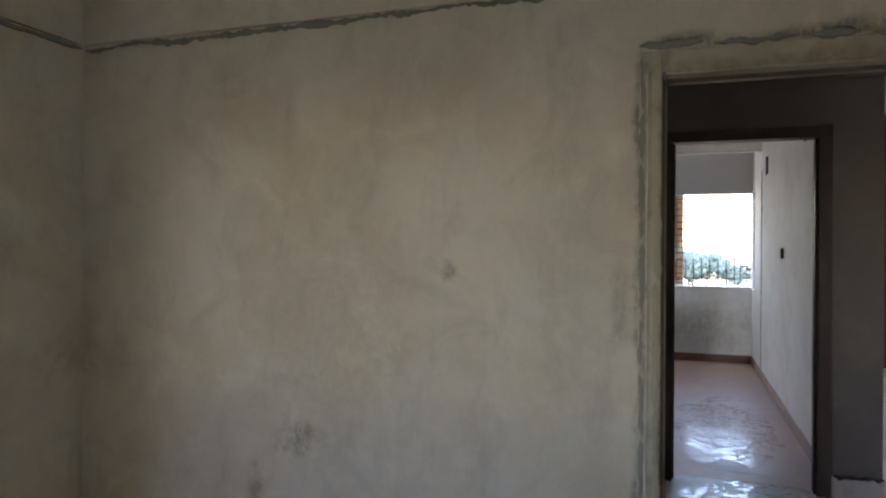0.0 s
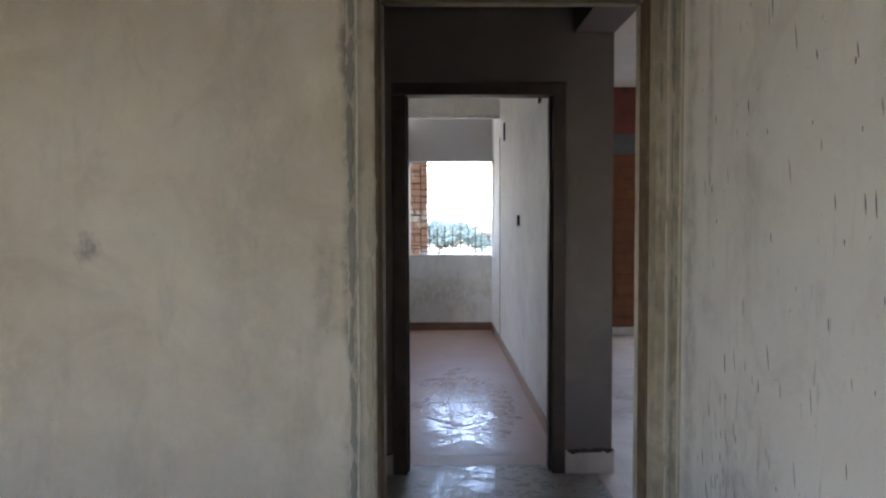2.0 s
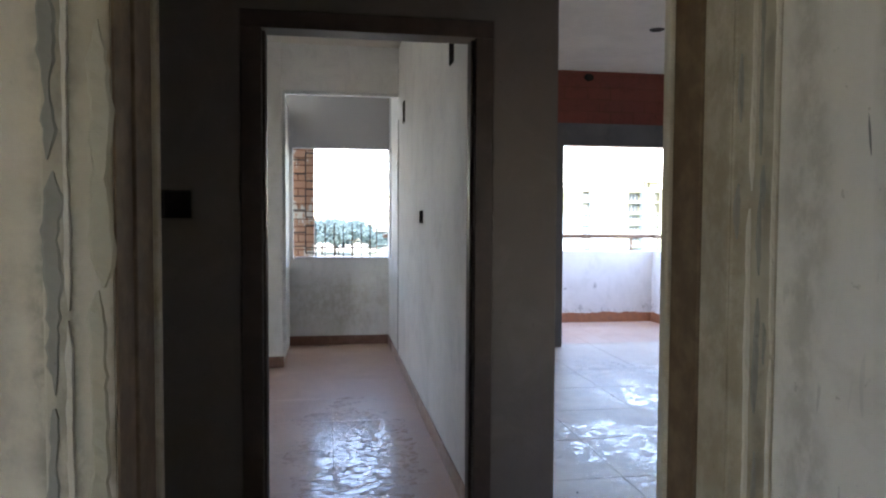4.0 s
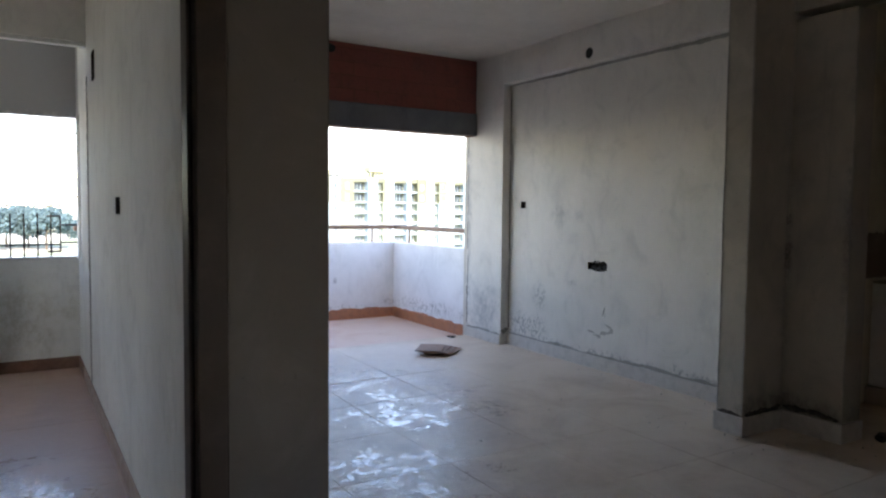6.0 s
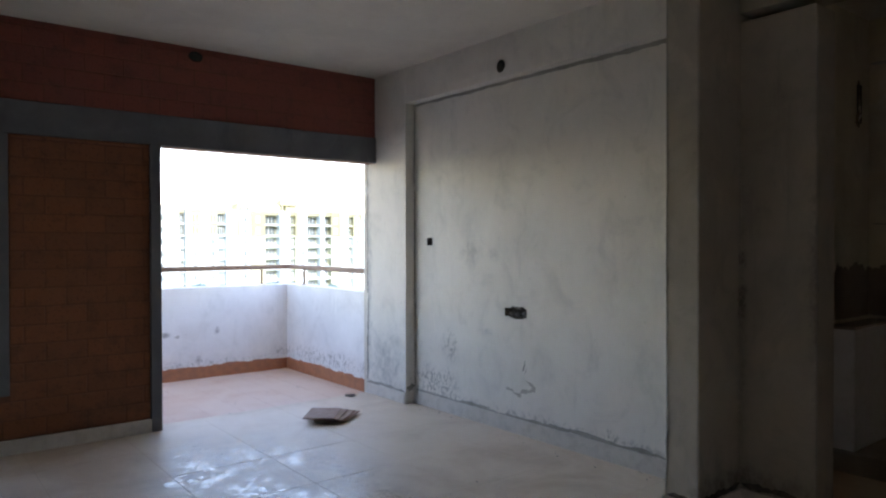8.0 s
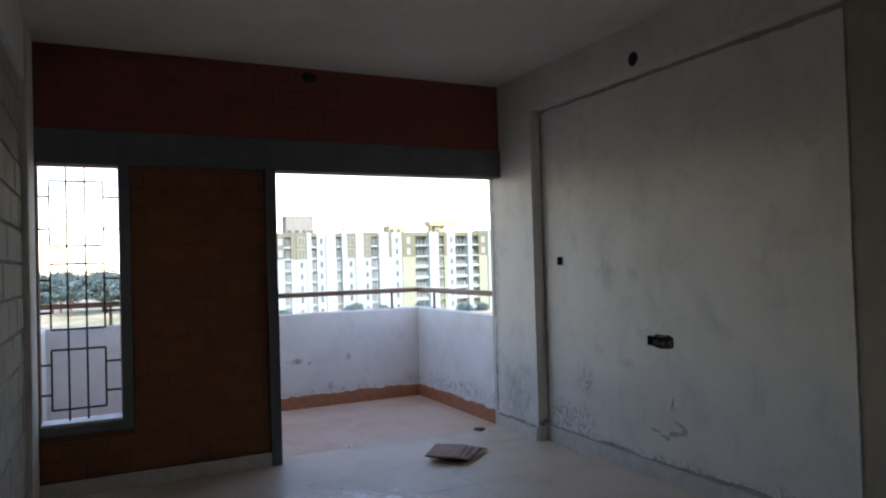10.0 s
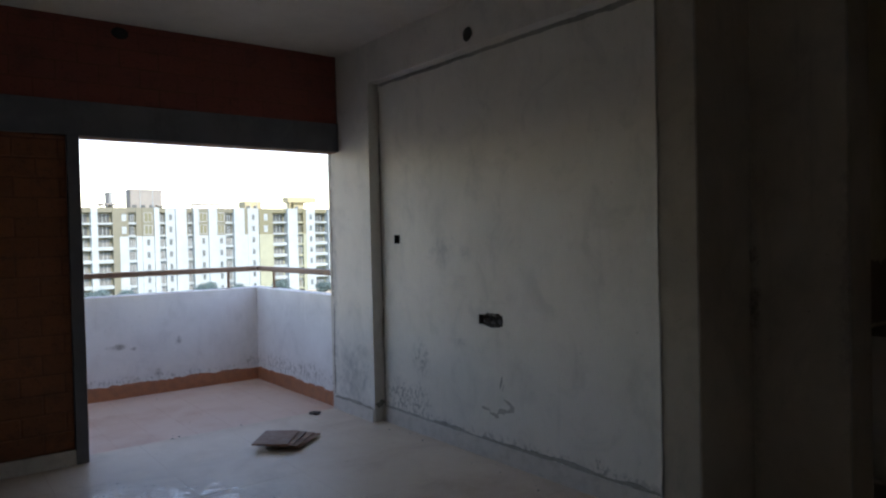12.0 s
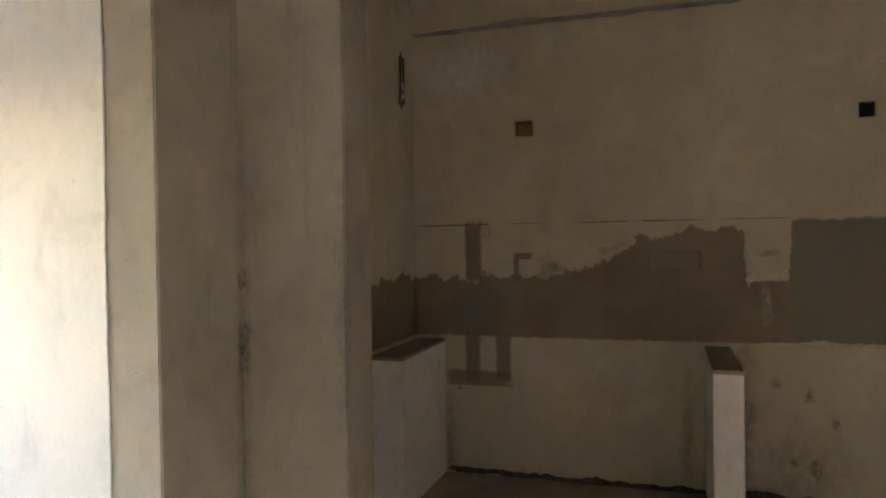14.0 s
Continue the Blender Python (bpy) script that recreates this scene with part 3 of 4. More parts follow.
wall_b = wall("wall_hall", "y", 4.4, 4.55, -1.6, 1.103, 0, H, m_hall, [(-0.096, 0.842, 0, 2.13, None), (-0.375, -0.272, 1.375, 1.475, 0.05)], "grey plaster wall toned dark for hall shade, with a doorway and a switch-box hole")
wall("wall_hall_end", "x", -1.4, -1.6, 2.88, 4.4, 0, H, m_hall, label="grey plaster wall toned dark for hall shade")
tagged(solid("beam", 0.885, 1.103, 2.88, 4.4, 2.395, H, m_hall), "grey plastered beam toned dark for hall shade", "beam", kind="structure")
tagged(solid("baseboard", 0.845, 1.115, 4.386, 4.4, 0, 0.13, m_skirt), "pale grey tile skirting", "skirting", kind="structure")
tagged(solid("baseboard", 1.103, 1.116, 4.4, 4.62, 0, 0.13, m_skirt), "pale grey tile skirting", "skirting", kind="structure")
tagged(solid("baseboard", -1.4, -0.1, 4.386, 4.4, 0, 0.12, m_skirt), "pale grey tile skirting", "skirting", kind="structure")
door_b = tagged(new("door_2"), "dark brown timber door frame without a door", "door frame", kind="structure")
for n, (x0, x1, z0, z1) in enumerate(((-0.096, -0.022, 0, 2.065), (0.772, 0.842, 0, 2.065), (-0.096, 0.842, 2.065, 2.13))):
    bm = bmesh.new()
    add_box(bm, x0, x1, 4.388, 4.50, z0, z1)
    if n == 0:
        add_box(bm, x1, x1 + 0.012, 4.43, 4.50, z0, z1)
    elif n == 1:
        add_box(bm, x0 - 0.012, x0, 4.43, 4.50, z0, z1)
    made("jamb" if n < 2 else "head", bm, m_wood, door_b, 0.004)

for n, (p, q) in enumerate((((0.85, 4.385, 0.133), (1.11, 4.385, 0.136)), ((-0.6, 4.385, 0.125), (-0.1, 4.385, 0.125)))):
    ragged("grime_line", p, q, 0.03, (0, -1, 0), m_debris, wall_b, 80 + n, 0.004, 0.9, 0.012)
for n, (z, w) in enumerate(((0.5, 0.05), (1.3, 0.03), (1.42, 0.02))):
    ragged("chipped_arris", (1.103, 4.47, z), (1.103, 4.47, z + 2.2 * w), w, (1, 0, 0), m_debris, wall_b, 84 + n, 0.012, 0.9, 0.012)

# Bedroom.
wall_be = wall("wall_bedroom_east", "x", 0.862, 0.98, 4.55, 9.4, 0, H, m_bed, [
    (6.57, 6.79, 1.345, 1.435, 0.05), (7.76, 7.9, 2.21, 2.39, 0.04), (5.38, 5.5, 2.2, 2.42, 0.04), (9.06, 9.30, 0.936, 2.13, None)], "pale grey-white plaster wall with a switch-box hole")
wall("wall_bedroom_west", "x", -2.6, -2.8, 4.55, 8.3, 0, H, m_bed, label="pale plaster bedroom wall")
wall("wall_bedroom_north", "y", 8.3, 8.45, -2.6, -0.205, 0, H, m_bed, label="pale plaster bedroom wall")
wall("wall_alcove_west", "x", -0.205, -0.34, 8.45, 9.4, 0, 2.545, m_bed, [(8.55, 8.75, 0.0, 2.13, 0.02)], "pale plaster side of the window bay")
wall("wall_alcove", "y", 9.4, 9.52, -0.34, 0.98, 0, 2.98, m_bed, [(-0.165, 0.862, 0.936, 2.13, None)], "pale plaster parapet and lintel of the window bay, backlit shade painted on the lintel")
tagged(solid("beam", -0.205, 0.862, 8.33, 8.5, 2.545, H, m_bed), "pale plastered beam over the window bay", "beam", kind="structure")
tagged(solid("trim", -0.205, -0.175, 8.34, 8.40, 0.1, 2.545, m_sill), "white plaster corner strip", "trim", kind="structure")
tagged(solid("trim", -0.175, 0.862, 8.34, 8.40, 2.515, 2.545, m_sill), "white plaster edge strip", "trim", kind="structure")
tagged(solid("sill", -0.15, 0.85, 9.385, 9.52, 0.937, 0.957, m_sill), "white stone window sill", "sill", kind="structure")
for b in ((0.85, 0.862, 4.56, 8.9, m_skdusty), (-2.6, -0.195, 8.288, 8.3, m_skbrown), (-0.205, 0.862, 9.388, 9.4, m_skbrown), (0.85, 0.862, 8.9, 9.388, m_skbrown)):
    tagged(solid("baseboard", b[0], b[1], b[2], b[3], 0, 0.1, b[4], None, 0.003), "brown tile skirting", "skirting", kind="structure")
ragged("plaster_ridge", (0.862, 8.31, 0.1), (0.862, 8.31, 2.3), 0.04, (-1, 0, 0), m_cement, wall_be, 12, 0.008)

# Living room.
wall_lw = wall("wall_living_west", "x", 1.09, 0.98, 4.55, 9.12, 0, H, m_washjoint, label="whitewashed block wall between the rooms")
tagged(solid("column", 1.092, 1.14, 8.5, 8.945, 0, H, m_living), "plastered column", "column", kind="structure")
tagged(solid("beam", 1.092, 1.13, 4.56, 8.5, 2.6, H, m_living), "plastered ceiling beam", "beam", kind="structure")
wall_br = wall("wall_living_north", "y", 8.962, 9.12, 1.09, 4.66, 0, H, m_mortar, [
    (1.15, 1.63, 0.455, 2.175, None), (2.69, 4.66, 0, 2.175, None)], "unplastered terracotta block wall with a window and a wide balcony opening")
tagged(solid("lintel", 1.14, 4.659, 8.945, 9.125, 2.178, 2.41, m_lintel), "grey concrete lintel band", "lintel", kind="structure")
tagged(solid("trim", 2.615, 2.692, 8.925, 9.13, 0, 2.177, m_lintel), "grey cement edge of the balcony opening", "trim", kind="structure")
tagged(solid("trim", 1.632, 1.70, 8.94, 9.125, 0.40, 2.177, m_lintel), "grey cement window edge", "trim", kind="structure")
tagged(solid("trim", 1.145, 1.632, 8.94, 8.96, 0.40, 0.455, m_lintel), "grey cement window edge", "trim", kind="structure")
tagged(solid("sill", 1.147, 1.632, 8.965, 9.14, 0.456, 0.474, m_sill), "white stone window sill", "sill", kind="structure")
wall_le = wall("wall_living_east", "x", 4.74, 4.87, 5.36, 9.12, 0, H, m_living, [
    (8.208, 8.285, 1.407, 1.473, 0.05), (7.074, 7.305, 0.872, 0.936, 0.05)], "white lime-washed plaster wall with damp and box holes")
tagged(solid("column", 4.645, 4.745, 8.47, 9.12, 0, H, m_living), "white plastered column", "column", kind="structure")
beam_e = tagged(solid("beam", 4.645, 4.745, 5.55, 8.47, 2.66, H, m_living), "white plastered ceiling beam", "beam", kind="structure")
ragged("cement_joint", (4.738, 5.6, 2.645), (4.738, 8.46, 2.648), 0.03, (-1, 0, 0), m_cement, beam_e, 14)
fin = tagged(solid("column", 4.222, 4.745, 5.36, 5.55, 0, H, m_fin), "grey-cream plastered projecting column", "column", kind="structure")
ragged("cement_joint", (4.739, 5.58, 0.1), (4.739, 5.58, 2.65), 0.01, (-1, 0, 0), m_cement, fin, 15, 0.002, 1.4)
tagged(solid("column", 4.62, 4.83, 4.975, 5.36, 0, 2.60, m_fin), "grey-cream plastered kitchen pier", "column", kind="structure")
tagged(solid("beam", 4.60, 4.83, 0.5, 5.36, 2.64, H, m_fin), "plastered beam over the kitchen opening", "beam", kind="structure")
for x0, x1, y0, y1, z in ((1.14, 2.615, 8.925, 8.945, 0.1), (4.633, 4.645, 8.48, 9.12, 0.1), (4.728, 4.74, 5.56, 8.47, 0.115),
                          (4.205, 4.222, 5.345, 5.56, 0.12), (4.222, 4.605, 5.345, 5.36, 0.12), (4.605, 4.62, 4.96, 5.36, 0.12), (4.62, 4.84, 4.96, 4.975, 0.12)):
    tagged(solid("baseboard", x0, x1, y0, y1, 0, z, m_skirt, None, 0.003), "pale grey tile skirting", "skirting", kind="structure")
ragged("cement_edge", (4.739, 5.6, 0.125), (4.739, 8.46, 0.122), 0.028, (-1, 0, 0), m_cement, wall_le, 17, 0.007, 0.9)
ragged("cement_edge", (4.644, 8.48, 0.11), (4.644, 9.11, 0.107), 0.028, (-1, 0, 0), m_cement, wall_le, 27, 0.007, 0.9)

ragged("grime_line", (4.65, 8.4685, 0.14), (4.738, 8.4685, 0.15), 0.06, (0, -1, 0), m_oldcement, wall_le, 38, 0.003, 1.0, 0.01)
for n, (za, zb, w) in enumerate(((0.12, 0.9, 0.014), (0.95, 1.9, 0.01), (1.95, 2.6, 0.012))):
    ragged("cement_joint", (4.739, 8.462, za), (4.739, 8.462, zb), w, (-1, 0, 0), m_oldcement, wall_le, 30 + n, 0.003, 1.2, 0.014)
    ragged("chipped_arris", (4.6445, 9.1, za), (4.6445, 9.095, zb), w * 1.6, (-1, 0, 0), m_oldcement, wall_le, 34 + n, 0.003, 1.2, 0.014)
for n, (ya, za, yb, zb, w) in enumerate(((7.11, 0.47, 7.085, 0.56, 0.012), (7.085, 0.46, 7.07, 0.5, 0.008))):
    ragged("chisel_mark", (4.739, ya, za), (4.739, yb, zb), w, (-1, 0, 0), m_smear, wall_le, 40 + n, 0.002, 0.9, 0.01)
for n, (ya, za, yb, zb, w) in enumerate(((7.29, 0.325, 7.2, 0.31, 0.03), (7.21, 0.31, 7.12, 0.295, 0.04), (7.14, 0.295, 7.04, 0.335, 0.045), (7.05, 0.33, 6.98, 0.38, 0.035), (6.99, 0.375, 7.07, 0.42, 0.02))):
    ragged("plaster_scar", (4.739, ya, za), (4.739, yb, zb), w, (-1, 0, 0), m_scar, wall_le, 44 + n, 0.002, 1.1, 0.01)
for n, (p, q, nrm) in enumerate((((4.24, 5.359, 0.135), (4.61, 5.359, 0.14), (0, -1, 0)), ((4.619, 5.35, 0.14), (4.619, 4.985, 0.135), (-1, 0, 0)), ((4.221, 5.37, 0.13), (4.221, 5.54, 0.13), (-1, 0, 0)))):
    ragged("grime_line", p, q, 0.035, nrm, m_debris, fin, 50 + n, 0.004, 0.9, 0.012)

for n, (p, q, w, nrm) in enumerate((((4.2215, 5.542, 0.13), (4.2215, 5.542, 2.9), 0.018, (-1, 0, 0)), ((4.2215, 5.366, 0.13), (4.2215, 5.366, 2.9), 0.007, (-1, 0, 0)),
                                    ((4.63, 4.9745, 0.14), (4.63, 4.9745, 2.55), 0.012, (0, -1, 0)))):
    ragged("chipped_arris", p, q, w * 0.45, nrm, m_cement, fin, 60 + n, 0.003, 1.2)

# Kitchen and the closing walls.
wall_k = wall("wall_kitchen_east", "x", 6.435, 6.6, 0.5, 5.6, 0, H, m_kitchen, [
    (4.70, 4.795, 2.045, 2.125, 0.06), (3.03, 3.1, 2.035, 2.11, 0.06), (3.83, 4.08, 1.305, 1.39, 0.04)], "cream kitchen wall with a bare dark cement band")
wall_kn = wall("wall_kitchen_north", "y", 5.40, 5.6, 4.87, 6.435, 0, H, m_kitchen, [(6.22, 6.28, 2.24, 2.5, 0.04)], "cream kitchen side wall with a chased slot")
tagged(solid("beam", 6.415, 6.44, 0.5, 5.4, 2.68, H, m_kitchen), "cream plastered beam", "beam", kind="structure")
ragged("cement_joint", (6.433, 0.6, 2.67), (6.433, 5.4, 2.67), 0.03, (-1, 0, 0), m_cement, wall_k, 18)
ragged("base_grime", (6.434, 0.6, 0.14), (6.434, 5.22, 0.14), 0.035, (-1, 0, 0), m_debris, wall_k, 28, 0.006, 0.9)
for n, (ya, yb, w) in enumerate(((5.39, 4.95, 0.007), (4.85, 4.62, 0.003), (4.45, 3.8, 0.005), (3.75, 3.4, 0.003))):
    ragged("wall_crack", (6.433, ya, 1.557), (6.433, yb, 1.557), w, (-1, 0, 0), m_debris, wall_k, 19 + n, 0.002, 0.9)
for n, (ya, za, yb, zb, w) in enumerate(((4.68, 1.24, 4.5, 1.30, 0.05), (4.62, 1.33, 4.55, 1.28, 0.03), (3.62, 1.42, 3.6, 1.2, 0.02), (3.53, 1.2, 3.51, 1.02, 0.03), (4.35, 1.40, 4.2, 1.44, 0.04))):
    ragged("plaster_scar", (6.4335, ya, za), (6.4335, yb, zb), w, (-1, 0, 0), m_dirt if n % 2 else m_paleolive, wall_k, 94 + n, 0.004, 1.2, 0.01)
ragged("plaster_scar", (6.4335, 3.55, 0.925), (6.4335, 2.9, 0.93), 0.025, (-1, 0, 0), m_paleplaster, wall_k, 99, 0.005, 1.1, 0.014)
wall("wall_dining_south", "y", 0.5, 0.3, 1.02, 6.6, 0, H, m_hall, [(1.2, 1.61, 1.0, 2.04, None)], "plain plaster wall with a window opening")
plinth = tagged(solid("plinth", 5.70, 6.435, 0.5, 5.40, 0, 0.13, m_dirt, None, 0.01), "low dusty cement kitchen plinth", "plinth", kind="structure")
for x0, x1, y0, y1 in ((-3.1, 1.02, -2.0, 4.4), (-2.8, 0.98, 4.4, 9.52), (0.98, 4.9, 4.4, 9.12), (0.98, 5.02, 9.12, 11.5), (1.02, 6.6, 0.3, 4.4), (4.9, 6.6, 4.4, 5.6)):
    tagged(solid("ceiling", x0, x1, y0, y1, H, H + 0.15, m_ceiling, None, 0), "off-white plastered ceiling", "ceiling", kind="structure")

# Balcony.
balcony = tagged(solid("floor_balcony", 0.9, 5.05, 9.12, 11.5, -0.3, -0.1112, m_grout_red, None, 0), "balcony slab with terracotta tiles", "floor", kind="structure")
for x0, x1, y0, y1 in ((0.9, 5.02, 11.355, 11.5), (4.895, 5.02, 9.12, 11.355), (0.9, 1.04, 9.12, 11.355)):
    tagged(solid("parapet", x0, x1, y0, y1, -0.122, 0.928, m_parapet, None, 0.01), "white plastered balcony parapet", "parapet", kind="structure")
for n, (p, q, nrm) in enumerate((((1.04, 11.353, 0.075), (4.89, 11.353, 0.075), (0, -1, 0)), ((4.893, 11.35, 0.075), (4.893, 9.13, 0.075), (-1, 0, 0)))):
    sk = tagged(solid("baseboard", min(p[0], q[0]) - 0.008 * n, max(p[0], q[0]), min(p[1], q[1]) - 0.01 * (1 - n), max(p[1], q[1]), -0.112, 0.018, m_skterra, None, 0.003), "terracotta tile skirting", "skirting", kind="structure")
    ragged("cement_edge", (p[0], p[1], 0.008), (q[0], q[1], 0.008), 0.045, nrm, m_skterra, sk, 20 + n, 0.004, 0.7, 0.014)
tagged(solid("wall_outer", 4.73, 4.9, 9.12, 9.3, -0.12, H, m_exterior, None, 0.004), "outer return wall", "wall", kind="structure")

# Block faces.
def block_mesh(w, h, d, b=0.006):
    bm = bmesh.new()
    for x, z, y in ((0, 0, 0.0), (b, b, -d)):
        for a, c in ((x, z), (w - x, z), (w - x, h - z), (x, h - z)):
            bm.verts.new((a, y, c))
    v = list(bm.verts)
    for i in range(4):
        j = (i + 1) % 4
        bm.faces.new((v[i], v[j], v[4 + j], v[4 + i]))
    bm.faces.new(v[4:])
    me = bpy.data.meshes.new("block")
    bm.to_mesh(me)
    bm.free()
    return me


def courses(parent, origin, turn, width, height, bl, bh, gap, depth, mat, holes, seed):
    """Blocks in running bond on a wall face; holes are left free. One mesh for each size."""
    rnd, cache = random.Random(seed), {}
    z, row = 0.0, 0
    while z < height - 0.02:
        h = min(bh, height - z)
        u = -bl / 2 if row % 2 else 0.0
        while u < width - 0.01:
            spans = [(max(u, 0.0), min(u + bl, width))]
            for a, b, c, d in holes:
                if c < z + h - 0.01 and d > z + 0.01:
                    spans = [s for p, q in spans for s in ((p, min(q, a)), (max(p, b), q)) if s[1] - s[0] > 0.03]
            for p, q in spans:
                key = (round(q - p - gap, 3), round(h - gap, 3))
                if key[0] > 0.02 and key[1] > 0.02:
                    if key not in cache:
                        cache[key] = block_mesh(key[0], key[1], depth)
                        cache[key].materials.append(mat)
                    ob = new("block", cache[key])
                    ob.parent = parent
                    ob.matrix_local = Matrix.Translation(origin) @ Matrix.Rotation(turn, 4, "Z") @ pose(p + gap / 2, rnd.uniform(-0.002, 0.001), z + gap / 2, 0, 0, rnd.uniform(-0.15, 0.15))
            u += bl
        z += h
        row += 1


# ---- things ----
def grille(x0, x1, y, z0, z1, tall):
    g = tagged(new("window_grille"), "black iron window grille of bars and rectangles", "window grille")
    w, h = x1 - x0, z1 - z0
    g.location = (x0, y, z0)
    parts = []
    if tall:
        for k in range(3):
            a, b = ((0.075, 0.472), (0.607, 1.045), (1.165, 1.6))[k]
            parts += [((0.13 * w, a), (0.8 * w, a)), ((0.13 * w, b), (0.8 * w, b)), ((0.13 * w, a), (0.13 * w, b)), ((0.8 * w, a), (0.8 * w, b))]
            for f in (0.26, 0.76):
                z = a + (b - a) * f
                parts += [((0, z), (0.13 * w, z)), ((0.8 * w, z), (w, z))]
        parts += [((0.34 * w, 0), (0.34 * w, h)), ((0.57 * w, 0), (0.57 * w, h))]
    else:
        for k in range(3):
            a = 0.04 + k * h / 3
            b = a + h / 3 - 0.09
            for side in (0.0, 1.0):
                s = 1 if side == 0 else -1
                p, q = side * w, side * w + s * 0.13
                for f in (0.25, 0.75):
                    parts.append(((p, a + (b - a) * f), (q, a + (b - a) * f)))
                parts.append(((q, a), (q, b)))
                parts += [((q, a), (q + s * 0.1, a)), ((q, b), (q + s * 0.1, b))]
        parts += [((0.13, 0.1), (w - 0.13, 0.1))]
        n = 7
        for k in range(n):
            u = 0.24 + k * (w - 0.44) / (n - 1)
            parts.append(((u, 0.0), (u, 0.36)))
    for (a, b), (c, d) in parts:
        bm = bmesh.new()
        bar(bm, (a, 0, b), (c, 0, d), 0.007)
        made("bar", bm, m_iron, g)
    return g


grille(1.15, 1.632, 9.06, 0.474, 2.175, True)
grille(-0.165, 0.862, 9.47, 0.957, 2.13, False)


def railing(points, posts):
    r = tagged(new("balcony_railing"), "rust-brown pipe railing on the parapet", "railing")
    r.location = (points[0][0], points[0][1], 0.928)
    o = Vector(r.location)
    for p, q in zip(points, points[1:]):
        bm = bmesh.new()
        p, q = Vector((*p, 1.135)) - o, Vector((*q, 1.135)) - o
        m = (q - p).to_track_quat("X", "Z").to_matrix().to_4x4()
        m.translation = (p + q) / 2
        add_box(bm, -(q - p).length / 2 - 0.02, (q - p).length / 2 + 0.02, -0.03, 0.03, -0.027, 0.027, m)
        made("top_rail", bm, m_rail, r, 0.008)
    for x, y in posts:
        bm = bmesh.new()
        bar(bm, Vector((x, y, 0.928)) - o, Vector((x, y, 1.12)) - o, 0.015, 8)
        bar(bm, Vector((x, y, 0.928)) - o, Vector((x, y, 0.936)) - o, 0.035, 10)
        made("post", bm, m_rail, r)


railing(((0.97, 11.42), (4.955, 11.42), (4.955, 9.32)), ((1.6, 11.42), (3.1, 11.42), (4.6, 11.42), (4.955, 11.0), (4.955, 9.6)))


def loose_tile(x, y, z, turn, tilt, mat):
    bm = bmesh.new()
    add_box(bm, -0.125, 0.125, -0.17, 0.17, 0, 0.009)
    ob = made("loose_tile", bm, mat, None, 0.0015)
    ob.matrix_world = pose(x, y, z, 0, 0, turn) @ pose(0, 0, 0, 0, tilt, 0)
    return tagged(ob, "loose brown ceramic tile in a small stack on the floor", "tile", "stack of loose tiles")


for n, (dx, dy, turn, tilt) in enumerate(((0, 0, -40, 0), (0.04, -0.02, -43, 0), (0.085, -0.035, -47, 0), (0.12, -0.035, -53, 0))):
    loose_tile(3.81 + dx, 8.46 + dy, 0.016 + 0.0095 * (3 - n), turn, tilt, m_loose)


# Added dark spacer: raises the stack and stands for the shadow beneath it.
bm = bmesh.new()
add_box(bm, -0.1, 0.1, -0.11, 0.11, 0, 0.0145)
chunk = tagged(made("gap_spacer", bm, m_debris, None, 0.003), "added dark spacer for the shadowed gap under the loose tiles", "tile", "stack of loose tiles")
chunk.matrix_world = pose(3.87, 8.45, 0.001, 0, 0, -46)


def support(y0, y1):
    s = tagged(new("counter_support"), "white tiled kitchen counter support with a raw cement top", "counter support", "kitchen counter supports")
    s.location = (5.743, y0, 0.13)
    bm = bmesh.new()
    add_box(bm, 0, 0.69, 0, y1 - y0, 0, 0.755)
    made("body", bm, m_white, s, 0.006)
    bm = bmesh.new()
    add_box(bm, 0.003, 0.69, 0.003, y1 - y0 - 0.003, 0.755, 0.772)
    for v in bm.verts:
        v.co.z += 0.004 * noise.noise(v.co * 9)
    made("cement_top", bm, m_dirt, s)


support(5.225, 5.395)
support(3.69, 3.815)
support(2.15, 2.275)


# Back plate and rim for a recess; also fills the two chased kitchen slots.
def box_insert(x0, x1, y0, y1, z0, z1, n):
    ob = new("recess_liner")
    ob.location = ((x0 + x1) / 2, (y0 + y1) / 2, z0)
    tagged(ob, "rusty brown or near-black liner of a recessed switch box or chased slot", "switch box", "recessed switch boxes")
    cx, cy = ob.location.x, ob.location.y
    bm = bmesh.new()
    add_box(bm, x0 - cx, x1 - cx, y0 - cy, y1 - cy, 0, z1 - z0)
    made("back_plate", bm, (m_hole, m_box, m_dirt)[n], ob, 0.002)
    bm = bmesh.new()
    w = 0.004
    if x1 - x0 < y1 - y0:
        for a, b, c, d in ((y0, y1, z0, z0 + w), (y0, y1, z1 - w, z1), (y0, y0 + w, z0, z1), (y1 - w, y1, z0, z1)):
            add_box(bm, x0 - 0.037 - cx, x0 - cx, a - cy, b - cy, c - z0, d - z0)
    else:
        for a, b, c, d in ((x0, x1, z0, z0 + w), (x0, x1, z1 - w, z1), (x0, x0 + w, z0, z1), (x1 - w, x1, z0, z1)):
            add_box(bm, a - cx, b - cx, y0 - 0.037 - cy, y0 - cy, c - z0, d - z0)
    made("rim", bm, (m_hole, m_box, m_dirt)[n], ob)


box_insert(6.485, 6.494, 4.70, 4.795, 2.045, 2.125, 1)
box_insert(6.485, 6.494, 3.03, 3.10, 2.035, 2.11, 0)
box_insert(4.78, 4.789, 8.208, 8.285, 1.407, 1.473, 0)
box_insert(4.78, 4.789, 7.074, 7.305, 0.872, 0.936, 0)
